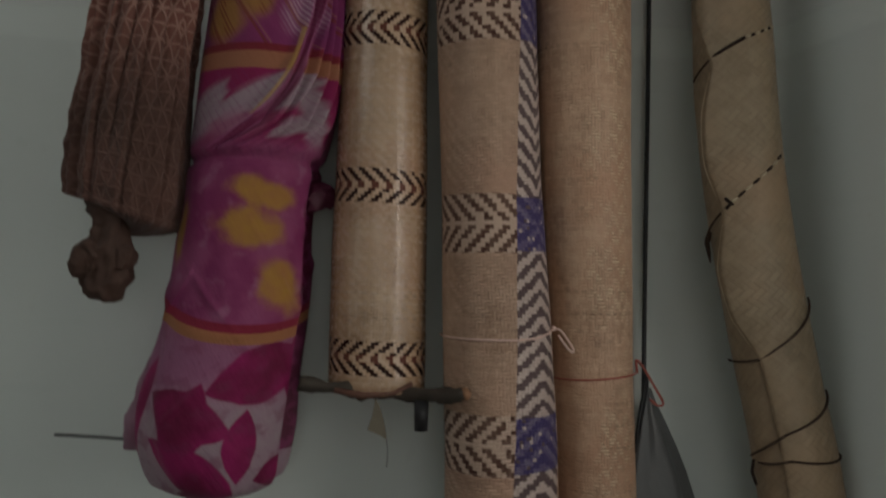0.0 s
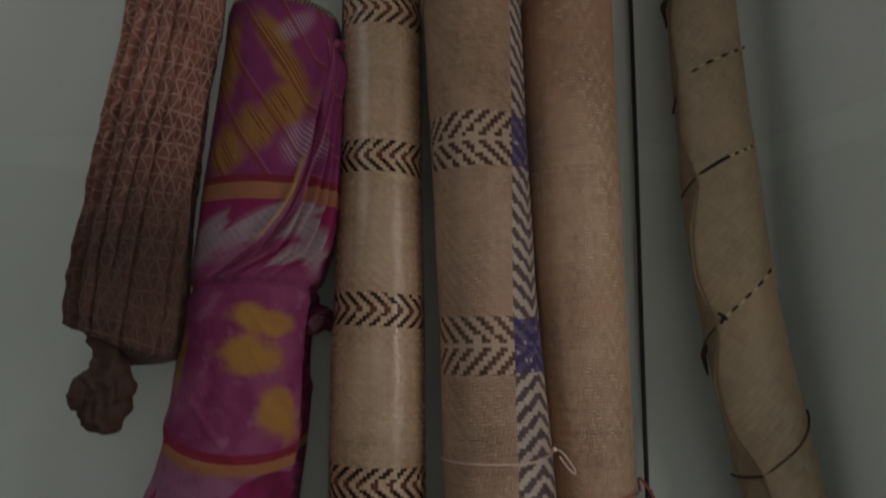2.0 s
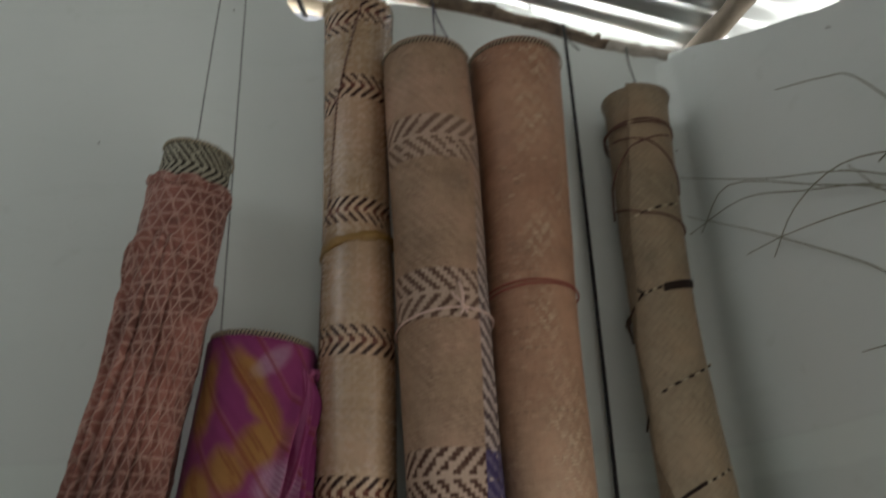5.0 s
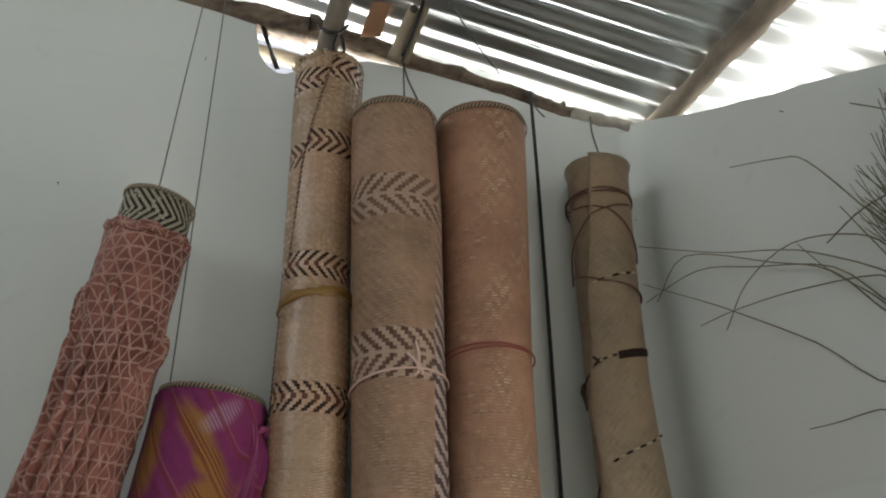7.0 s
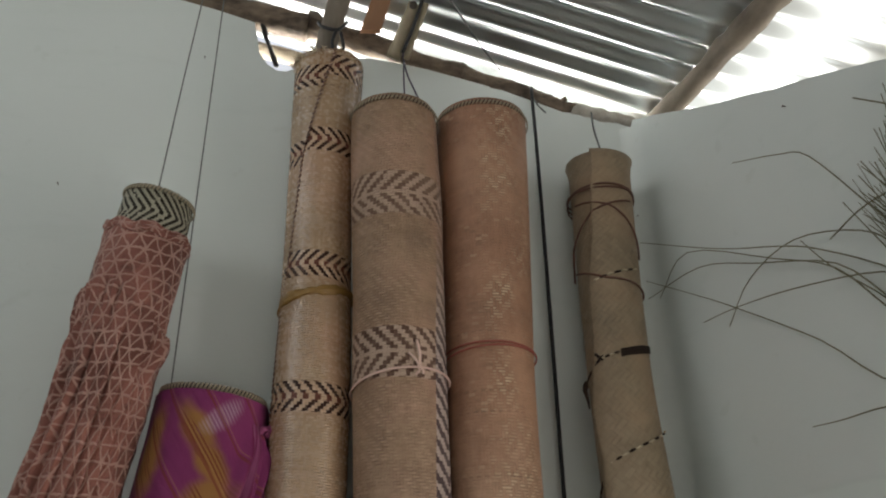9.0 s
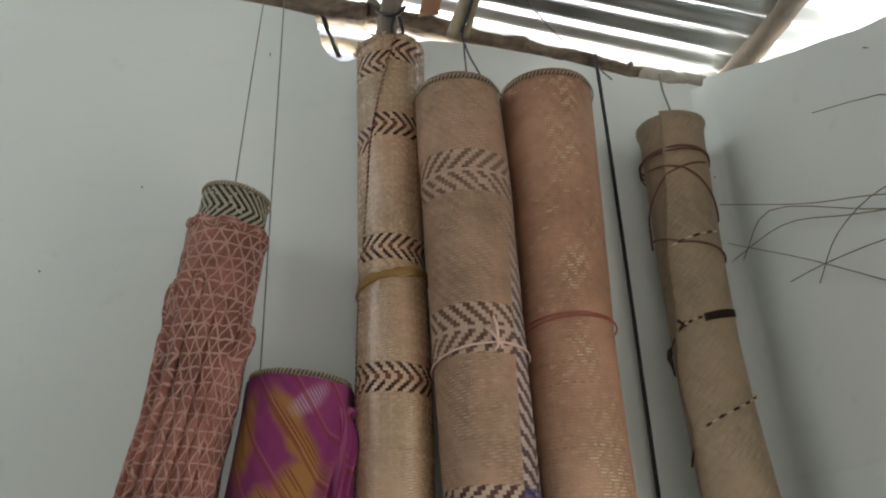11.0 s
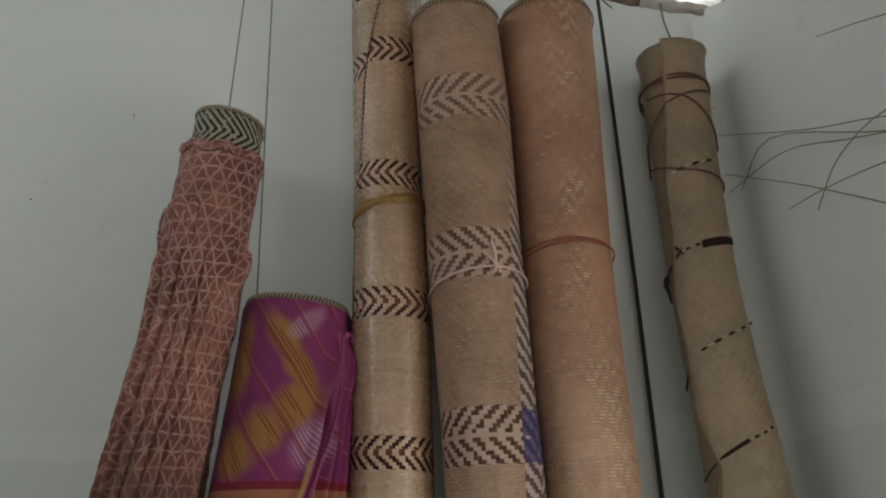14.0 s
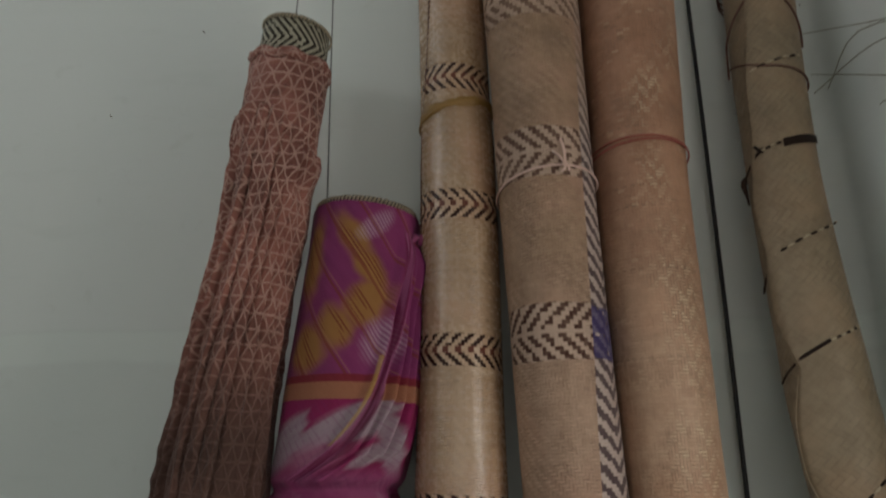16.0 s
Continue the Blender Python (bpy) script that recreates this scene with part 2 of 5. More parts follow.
def make_all_mats():
    """The materials by name."""
    d = {}
    m = Mat("plaster")
    p = m.xyz()
    fine, broad, blotch = m.noise(p, 60.0, 5.0, 0.65), m.noise(p, 2.2, 4.0), m.noise(p, 0.7, 3.0)
    col = m.mix((broad * 0.8 + blotch * 0.5 - 0.2).clip(), (0.75, 0.785, 0.765), (0.67, 0.71, 0.685))
    col = m.mix(m.noise(p, 14.0, 3.0).ramp(0.66, 0.75) * 0.18, col, (0.54, 0.57, 0.52))
    sep = m.t.nodes.new("ShaderNodeSeparateXYZ")
    m.feed(sep.inputs[0], p)
    px, pz = E(m, sep.outputs[0]) + E(m, sep.outputs[1]) * 1.1, E(m, sep.outputs[2])
    # darker below a soft uneven line, with a lighter band just under it
    line = pz + (m.noise(p, 5.0, 3.0) - 0.5) * 0.03
    col = m.mix(line.ramp(1.875, 1.855) * 0.35, col, (0.615, 0.68, 0.64))
    col = m.mix(line.ramp(1.865, 1.855) * line.ramp(1.785, 1.80) * px.ramp(-0.80, -0.70) * 0.6, col, (0.755, 0.81, 0.775))
    trowel = m.noise(m.vec(px * 0.6, pz * 2.2, 1.0), 7.0, 4.0, 0.6)
    col = m.mix(trowel.ramp(0.55, 0.75) * 0.16, col, (0.56, 0.61, 0.57))
    crack = (m.noise(m.vec(px, pz, 3.0), 3.1, 5.0, 0.6) - 0.5).abs().ramp(0.0022, 0.0004) * m.noise(p, 1.9, 2.0).ramp(0.56, 0.66)
    col = m.mix(crack * 0.10, col, (0.45, 0.44, 0.40))
    d["plaster"] = m.done(col, 0.75, fine * 0.35 + broad * 1.2, 0.35, 0.004, spec=0.3)
    d["floor"] = simple("cement", (0.11, 0.105, 0.095), (0.21, 0.20, 0.18), 18.0, 0.85)
    d["earth"] = simple("earth", (0.17, 0.155, 0.135), (0.27, 0.25, 0.22), 3.0, 0.9)
    d["wood"] = simple("old_wood", (0.045, 0.030, 0.021), (0.34, 0.255, 0.185), 44.0, 0.85, 1.0, 0.008, stretch=(0.45, 1, 1), contrast=2.4)
    d["post"] = simple("grey_timber", (0.085, 0.068, 0.052), (0.26, 0.22, 0.175), 34.0, 0.8, 0.8, 0.005, stretch=(1, 1, 0.2), contrast=2.0)
    d["dirty"] = simple("dirty_round_wood", (0.07, 0.053, 0.038), (0.34, 0.28, 0.21), 20.0, 0.75, 0.8, 0.005, stretch=(1, 0.4, 1), contrast=2.2)
    d["dust"] = simple("dusty_plaster", (0.26, 0.225, 0.185), (0.58, 0.55, 0.49), 30.0, 0.85, 0.8, 0.006, contrast=2.0)
    d["plank"] = simple("red_plank", (0.22, 0.105, 0.055), (0.36, 0.19, 0.10), 26.0, 0.6, 0.5, stretch=(1, 1, 0.12))
    d["bamboo"] = simple("dry_bamboo", (0.15, 0.118, 0.072), (0.36, 0.295, 0.20), 30.0, 0.45, 0.4, stretch=(1, 1, 0.2), contrast=1.8)
    d["peg"] = simple("dark_branch", (0.022, 0.018, 0.014), (0.075, 0.058, 0.043), 40.0, 0.8, 0.8, 0.003)
    d["iron"] = simple("galvanised_iron", (0.60, 0.63, 0.64), (0.78, 0.81, 0.81), 18.0, 0.35, 0.05, 0.001, metal=1.0, stretch=(0.25, 1, 1))
    d["black"] = simple("black_rubber", (0.006, 0.006, 0.007), (0.018, 0.018, 0.020), 60.0, 0.55, 0.3)
    d["cord"] = simple("grey_cord", (0.10, 0.11, 0.11), (0.22, 0.23, 0.22), 300.0, 0.8)
    d["purple_cord"] = simple("purple_cord", (0.05, 0.043, 0.07), (0.16, 0.14, 0.18), 300.0, 0.8)
    d["raffia"] = simple("brown_raffia", (0.085, 0.036, 0.024), (0.17, 0.075, 0.05), 120.0, 0.6)
    d["dark_raffia"] = simple("dark_raffia", (0.012, 0.007, 0.005), (0.032, 0.018, 0.013), 120.0, 0.75, spec=0.2)
    d["old_raffia"] = simple("old_raffia", (0.028, 0.017, 0.012), (0.075, 0.046, 0.032), 120.0, 0.75, spec=0.2)
    d["pale_raffia"] = simple("pale_raffia", (0.44, 0.35, 0.235), (0.58, 0.48, 0.34), 120.0, 0.6)
    d["ochre"] = simple("ochre_band", (0.20, 0.105, 0.022), (0.33, 0.19, 0.05), 70.0, 0.5, stretch=(1, 1, 5))
    d["pink_string"] = simple("pink_string", (0.62, 0.42, 0.36), (0.74, 0.55, 0.48), 200.0, 0.7)
    d["red_string"] = simple("red_string", (0.26, 0.06, 0.05), (0.38, 0.11, 0.08), 200.0, 0.7)
    d["grass"] = simple("dry_grass", (0.10, 0.095, 0.055), (0.24, 0.22, 0.13), 30.0, 0.7)
    d["nail"] = simple("rusty_nail", (0.05, 0.03, 0.02), (0.12, 0.08, 0.06), 90.0, 0.6, metal=0.4)
    d["tan_stitch"] = simple("brown_stitch", (0.045, 0.026, 0.017), (0.10, 0.058, 0.038), 120.0, 0.6)
    d["rim_straw"] = simple("dull_straw", (0.33, 0.265, 0.18), (0.50, 0.42, 0.30), 120.0, 0.6)
    d["cap_edge"] = simple("grey_straw", (0.10, 0.095, 0.07), (0.24, 0.22, 0.16), 120.0, 0.6)
    d["tag"] = simple("dry_leaf", (0.10, 0.085, 0.06), (0.18, 0.155, 0.11), 60.0, 0.7)
    d["bag"] = simple("grey_plastic", (0.075, 0.078, 0.08), (0.16, 0.165, 0.165), 12.0, 0.35, 0.5, 0.006)

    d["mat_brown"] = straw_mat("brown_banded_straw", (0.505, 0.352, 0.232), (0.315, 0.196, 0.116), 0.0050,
                               [(2.827, 1), (2.625, -1), (2.326, 1), (2.043, -1), (1.760, 1), (1.480, -1), (1.180, 1)], 0.023, 0.030, skew=0.05, rough=0.25, spec=0.8, joint=0.5, gap=0.3, upper_tones=((0.44, 0.30, 0.185), (0.28, 0.175, 0.098)), ink=(0.026, 0.009, 0.006), core=(0.12, 0.042, 0.028), tint=(0.55, 0.37, 0.25), blush=(0.47, 0.28, 0.18), rows=0.35, grain=1.1, lattice=0.16, bump=0.36)
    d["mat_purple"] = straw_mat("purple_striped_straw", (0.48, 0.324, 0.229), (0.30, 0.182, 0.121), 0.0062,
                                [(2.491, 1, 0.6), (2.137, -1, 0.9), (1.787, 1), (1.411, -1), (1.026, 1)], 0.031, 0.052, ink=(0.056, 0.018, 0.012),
                                tint=(0.56, 0.42, 0.335), fill=0.53, skew=0.0, rough=0.52, stripe=(0.0445, 0.150, [(1.411, 1.0)], 2.0), fade=0.4, lattice=0.28, bump=0.85, deep_bump=0.0026, upper_tones=((0.42, 0.275, 0.174), (0.22, 0.134, 0.080)), blush=(0.47, 0.28, 0.195), blots=[(0.025, 2.385, 0.03, 0.022)])
    d["mat_plain"] = straw_mat("plain_twill_straw", (0.56, 0.372, 0.252), (0.37, 0.222, 0.145), 0.0064, joint=0.6, deep_bump=0.0026, rough=0.5, bump=0.6, ink=(0.075, 0.045, 0.03), blush=(0.48, 0.27, 0.17), grain=1.5, lattice=0.60, focus=(0.02, 0.075), rows=0.3, twill=6.0, turn=3.0, upper_tones=((0.40, 0.205, 0.125), (0.255, 0.125, 0.072)))
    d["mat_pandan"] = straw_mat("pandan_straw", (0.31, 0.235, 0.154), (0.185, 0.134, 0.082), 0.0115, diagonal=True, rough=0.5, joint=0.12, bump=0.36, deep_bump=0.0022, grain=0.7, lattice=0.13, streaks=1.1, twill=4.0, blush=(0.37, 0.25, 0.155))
    d["cap"] = straw_mat("black_white_straw", (0.42, 0.385, 0.29), (0.31, 0.275, 0.20), 0.0042, [(2.400, -1)], 0.019, 0.051, ink=(0.026, 0.021, 0.016),
                         tint=(0.36, 0.34, 0.26), gap=0.2)

    m = Mat("rose_lace_cloth")
    u, v = m.uv()
    p = m.vec(u, v)
    squeeze = v.ramp(2.30, 2.05)
    lu, lv = u * (1.0 + squeeze * 0.55) + (m.noise(p, 14.0, 3.0) - 0.5) * 0.015 + (m.noise(p, 55.0, 2.0) - 0.5) * 0.010, v + (m.noise(m.vec(u, v, 3.0), 14.0, 3.0) - 0.5) * 0.015 + (m.noise(m.vec(u, v, 5.0), 55.0, 2.0) - 0.5) * 0.010
    lines = None
    for c, s in ((0.0, 1.0), (0.866, 0.5), (-0.866, 0.5)):
        d1 = 0.5 - (((lu * c + lv * s) / 0.0285).fract() - 0.5).abs()
        one = d1.ramp(0.105, 0.035)
        lines = one if lines is None else lines.max(one)
    broad, fine = m.noise(p, 6.0, 4.0), m.noise(p, 420.0, 2.0)
    worn = m.noise(m.vec(u, v, 8.0), 13.0, 3.0)
    col = m.mix(broad.ramp(0.35, 0.65), (0.35, 0.145, 0.115), (0.17, 0.066, 0.051))
    col = m.mix(m.noise(m.vec(u, v, 14.0), 24.0, 4.0, 0.65).ramp(0.52, 0.68) * 0.6, col, (0.10, 0.046, 0.036))
    # the lower cloth is painted darker, standing in for weaker light there
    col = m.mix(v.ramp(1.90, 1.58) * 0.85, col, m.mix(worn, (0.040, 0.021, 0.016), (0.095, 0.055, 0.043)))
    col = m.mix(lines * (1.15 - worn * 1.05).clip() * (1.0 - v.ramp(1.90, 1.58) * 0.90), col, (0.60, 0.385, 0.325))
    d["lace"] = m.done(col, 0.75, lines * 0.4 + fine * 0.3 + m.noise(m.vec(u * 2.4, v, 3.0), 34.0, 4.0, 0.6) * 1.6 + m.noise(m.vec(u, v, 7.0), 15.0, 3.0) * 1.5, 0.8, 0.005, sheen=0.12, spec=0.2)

    m = Mat("flowered_cloth")
    u, v = m.uv()
    p = m.vec(u, v)
    rag, rag2 = m.noise(p, 22.0, 3.0), m.noise(m.vec(u, v, 4.0), 40.0, 2.0)
    purple, magenta, yellow, white, pink = (0.19, 0.026, 0.115), (0.20, 0.010, 0.06), (0.33, 0.17, 0.028), (0.38, 0.31, 0.335), (0.27, 0.085, 0.17)
    col = m.mix(m.noise(p, 7.0, 3.0).ramp(0.35, 0.65), purple, (0.235, 0.034, 0.13))
    spots = lambda c, col, items, soft=0.35, ragged=0.8: [col := m.mix(ellipse(m, u, v, rag, *i, soft=soft, ragged=ragged), col, c) for i in items][-1]
    # upper cloth: ochre lozenges and fine slanting lines
    up = v.gt(1.707)
    slant = u * 0.80 + v * 0.60
    hatch = (slant / 0.0066).fract().lt(0.42)
    veil = m.noise(m.vec(slant * 8.0, u * 2.0), 6.0, 1.0).ramp(0.46, 0.54)
    gold = None
    for item in ((-0.105, 1.92, 0.030, 0.075, 0), (-0.012, 1.955, 0.022, 0.055, 40), (0.02, 1.90, 0.022, 0.06, 40), (0.022, 1.835, 0.05, 0.035, 40), (-0.085, 1.755, 0.038, 0.045, 25), (-0.03, 1.79, 0.03, 0.04, 30)):
        one = ellipse(m, u, v, rag, *item, soft=0.45, ragged=0.9)
        gold = one if gold is None else gold.max(one)
    top = m.mix(gold * 0.85, col, yellow)
    top = m.mix(gold * hatch * veil * 0.9, top, (0.17, 0.04, 0.015))
    frost = ellipse(m, u, v, rag, 0.055, 1.765, 0.04, 0.035, 40, soft=0.4, ragged=0.8).max(ellipse(m, u, v, rag, 0.03, 1.98, 0.04, 0.02, 40, soft=0.4, ragged=0.8))
    top = m.mix(frost * (0.22 + hatch * 0.42), top, (0.50, 0.36, 0.44))
    bold = (slant / 0.062).fract()
    top = m.mix((bold - 0.5).abs().lt(0.040) * 0.7, top, (0.19, 0.035, 0.02))
    top = m.mix((bold - 0.60).abs().lt(0.02) * 0.25, top, (0.48, 0.27, 0.10))
    top = m.mix(0.04 + rag2 * 0.10, top, (0.07, 0.010, 0.03))
    # border stripe under it
    line = v + u * 0.02
    edge = m.mix(line.gt(1.6945), (0.31, 0.125, 0.07), (0.18, 0.016, 0.028))
    # white leaves over magenta
    shape = lambda c, col, items, soft=0.10, ragged=0.35: [col := m.mix(leaf(m, u, v, rag, *i, soft=soft, ragged=ragged), col, c) for i in items][-1]
    streak = m.noise(m.vec((v * 0.885 - u * 0.465) * 70.0, (u * 0.885 + v * 0.465) * 7.0), 1.0, 4.0, 0.6)
    feather = lambda c, col, items: [col := m.mix(leaf(m, u, v, streak, *i, soft=0.35, ragged=1.1), col, c) for i in items][-1]
    leaf_ = feather(m.mix(streak, white, (0.26, 0.15, 0.21)), m.mix(rag, magenta, (0.26, 0.015, 0.10)), [(-0.150, 1.53, -0.060, 1.648, 0.030), (-0.10, 1.575, 0.085, 1.672, 0.020), (-0.03, 1.60, 0.10, 1.66, 0.026), (0.065, 1.66, 0.135, 1.50, 0.026), (0.02, 1.555, 0.09, 1.60, 0.014)])
    leaf_ = m.mix(ellipse(m, u, v, rag2, -0.04, 1.575, 0.05, 0.022, 10, soft=0.6, ragged=0.8) * 0.7, leaf_, (0.36, 0.16, 0.24))
    leaf_ = m.mix(v.ramp(1.570, 1.535), leaf_, m.mix(rag, (0.25, 0.02, 0.11), pink))
    veins = ((u * 0.75 + v * 0.66) / 0.012).fract().lt(0.28) * rag2.gt(0.47)
    leaf_ = m.mix(veins * 0.22, leaf_, purple)
    mid = m.mix(m.noise(p, 10.0, 3.0).ramp(0.4, 0.65), (0.21, 0.026, 0.105), (0.28, 0.062, 0.155))
    mid = m.mix(m.noise(m.vec(u, v, 2.0), 24.0, 3.0).ramp(0.55, 0.72) * 0.5, mid, (0.36, 0.16, 0.25))
    mid = spots(m.mix(rag2, (0.42, 0.245, 0.03), (0.34, 0.13, 0.07)), mid, [(0.034, 1.466, 0.058, 0.021, -14), (0.012, 1.412, 0.055, 0.029, -14), (0.076, 1.313, 0.034, 0.044, 35), (-0.120, 1.40, 0.016, 0.05, 0)], 0.35, 1.3)
    low = m.mix(v.ramp(1.10, 1.18), m.mix(rag2, (0.36, 0.28, 0.31), (0.29, 0.17, 0.23)), m.mix(rag, pink, (0.31, 0.125, 0.22)))
    low = shape(m.mix(m.noise(p, 9.0, 3.0).ramp(0.35, 0.65), (0.13, 0.007, 0.04), (0.27, 0.012, 0.10)), low, [(-0.010, 1.146, 0.150, 1.205, 0.046), (-0.105, 1.142, 0.034, 1.078, 0.036), (-0.018, 1.162, -0.054, 1.025, 0.036), (-0.10, 1.070, 0.040, 0.975, 0.036), (0.053, 1.118, 0.040, 1.000, 0.026),
                               (-0.150, 1.03, -0.122, 1.20, 0.022), (0.118, 1.23, 0.140, 1.10, 0.020), (0.07, 1.00, 0.17, 1.02, 0.026), (0.05, 0.955, -0.09, 0.965, 0.03)], 0.07, 0.30)
    low = m.mix(rag2.ramp(0.52, 0.66) * 0.35, low, (0.17, 0.03, 0.08))
    # the cloth is drawn into a twist from the upper knot
    w = (1.95 - v) / 0.415
    run = u - (0.09 - w * 0.06 - (w * w * w) * (w * w * w) * 0.106)
    twist = run.ramp(-0.003, 0.002) * run.ramp(0.026, 0.018) * v.gt(1.535) * v.lt(1.975)
    drawn = m.noise(m.vec(run * 160.0, v * 6.0), 1.0, 3.0)
    line2 = v - (u * u) * 1.4 + u * 0.10
    col = m.mix(up, leaf_, top)
    col = m.mix(line.gt(1.666) * line.lt(1.7075), col, edge)
    col = m.mix(twist * 0.85, col, m.mix(drawn.ramp(0.4, 0.62), (0.15, 0.010, 0.06), (0.34, 0.10, 0.22)))
    col = m.mix(run.ramp(-0.009, -0.006) * run.ramp(0.0, -0.003) * v.gt(1.59) * v.lt(1.74) * 0.7, col, (0.42, 0.25, 0.08))
    col = m.mix(v.lt(1.520), col, mid)
    col = m.mix(line2.lt(1.247), col, low)
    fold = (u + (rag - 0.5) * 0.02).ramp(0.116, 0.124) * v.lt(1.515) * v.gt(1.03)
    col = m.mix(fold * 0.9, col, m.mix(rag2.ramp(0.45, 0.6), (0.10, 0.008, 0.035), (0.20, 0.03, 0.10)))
    col = m.mix(line2.lt(1.247) * line2.gt(1.222), col, (0.34, 0.14, 0.065))
    col = m.mix(line2.lt(1.254) * line2.gt(1.240), col, (0.22, 0.015, 0.04))
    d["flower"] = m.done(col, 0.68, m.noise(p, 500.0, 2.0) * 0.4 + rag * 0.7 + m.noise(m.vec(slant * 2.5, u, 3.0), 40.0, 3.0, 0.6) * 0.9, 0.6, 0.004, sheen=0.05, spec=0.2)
    d["lace_plain"] = simple("rose_cloth", (0.020, 0.010, 0.007), (0.095, 0.048, 0.033), 34.0, 0.75, 0.5, 0.004)
    d["drape"] = simple("purple_drape", (0.12, 0.010, 0.045), (0.30, 0.17, 0.23), 22.0, 0.55, 0.4, 0.003, stretch=(1, 1, 0.4), contrast=2.6)
    d["magenta"] = simple("dark_magenta_cloth", (0.035, 0.006, 0.015), (0.12, 0.012, 0.045), 40.0, 0.6)
    return d


M = make_all_mats()


# ---- mesh helpers ----
def mesh_object(name, bm, material, smooth=True):
    me = bpy.data.meshes.new(name)
    bm.to_mesh(me)
    bm.free()
    me.materials.append(material)
    for poly in me.polygons:
        poly.use_smooth = smooth
    return new(name, me)


def part(name, bm, material, parent, label="", smooth=True):
    ob = mesh_object(name, bm, material, smooth)
    ob.parent = parent
    return tagged(ob, label)


def thing(name, label, category, group="", kind=""):
    """An empty at the base of a thing. Its parts are built in the world's coordinates."""
    ob = new(name)
    ob.empty_display_size = 0.05
    return tagged(ob, label, category, group, kind)


def grid(bm, rows, closed=False, uvs=None):
    """Faces between rows of points."""
    layer = bm.loops.layers.uv.verify()
    made = [[bm.verts.new(p) for p in row] for row in rows]
    n = len(rows[0])
    for a in range(len(rows) - 1):
        for b in range(n if closed else n - 1):
            c = (b + 1) % n
            f = bm.faces.new((made[a][b], made[a][c], made[a + 1][c], made[a + 1][b]))
            if uvs:
                for loop, q in zip(f.loops, (uvs[a][b], uvs[a][c], uvs[a + 1][c], uvs[a + 1][b])):
                    loop[layer].uv = q
    return made


def tube(points, radius, sides=8, bm=None, flat=1.0, ends=True):
    """A tube along points; radius: one or one a point."""
    bm = bm or bmesh.new()
    pts = [Vector(p) for p in points]
    radii = radius if isinstance(radius, (list, tuple)) else [radius] * len(pts)
    rows = []
    side = None
    for k, p in enumerate(pts):
        along = (pts[min(k + 1, len(pts) - 1)] - pts[max(k - 1, 0)]).normalized()
        if side is None:
            side = along.orthogonal().normalized()
        side = (side - along * side.dot(along)).normalized()
        other = along.cross(side)
        rows.append([p + radii[k] * (math.cos(q) * side + flat * math.sin(q) * other) for q in (2 * math.pi * i / sides for i in range(sides))])
    run = [0.0]
    for p, q in zip(pts, pts[1:]):
        run.append(run[-1] + (q - p).length)
    made = grid(bm, rows, True, [[(radii[k] * 2 * math.pi * i / sides, 1.7 + run[k]) for i in range(sides)] for k in range(len(rows))])
    if ends:
        bm.faces.new(list(reversed(made[0])))
        bm.faces.new(made[-1])
    return bm


def spline(points, n=6):
    """Catmull-Rom through the points."""
    p = [Vector(q) for q in points]
    p = [p[0] * 2 - p[1], *p, p[-1] * 2 - p[-2]]
    out = []
    for k in range(1, len(p) - 2):
        for i in range(n):
            t = i / n
            out.append(0.5 * (2 * p[k] + (p[k + 1] - p[k - 1]) * t + (2 * p[k - 1] - 5 * p[k] + 4 * p[k + 1] - p[k + 2]) * t * t
                              + (3 * p[k] - p[k - 1] - 3 * p[k + 1] + p[k + 2]) * t * t * t))
    return [*out, p[-2]]


def box(x0, x1, y0, y1, z0, z1, bm=None):
    bm = bm or bmesh.new()
    m = Matrix.Translation(((x0 + x1) / 2, (y0 + y1) / 2, (z0 + z1) / 2)) @ Matrix.Diagonal((x1 - x0, y1 - y0, z1 - z0, 1))
    bmesh.ops.create_cube(bm, size=1, matrix=m)
    return bm


def slab(outline, depth):
    """A flat outline (points in space) pushed out by the vector depth."""
    bm = bmesh.new()
    f = bm.faces.new([bm.verts.new(p) for p in outline])
    out = bmesh.ops.extrude_face_region(bm, geom=[f])
    bmesh.ops.translate(bm, vec=depth, verts=[v for v in out["geom"] if isinstance(v, bmesh.types.BMVert)])
    bmesh.ops.recalc_face_normals(bm, faces=bm.faces)
    return bm


class Axis:
    """Centre line and radius of a hanging roll, by height."""

    def __init__(self, rows):
        rows = sorted(rows)
        z = np.array([r[0] for r in rows])
        fine = np.linspace(z[0], z[-1], 121)
        self.z = fine
        self.v = []
        for k in (1, 2, 3):
            a = np.interp(fine, z, [r[k] for r in rows])
            pad = np.pad(a, 6, mode="reflect", reflect_type="odd")
            self.v.append(np.convolve(pad, np.ones(13) / 13, "valid"))

    def at(self, z):
        return tuple(float(np.interp(z, self.z, v)) for v in self.v)

    def on(self, z, degrees, out=0.0):
        """A point on the roll at a height and an angle from the side that faces into the room, to the right."""
        x, y, r = self.at(z)
        a = radians(degrees)
        return Vector((x + (r + out) * math.sin(a), y - (r + out) * math.cos(a), z))


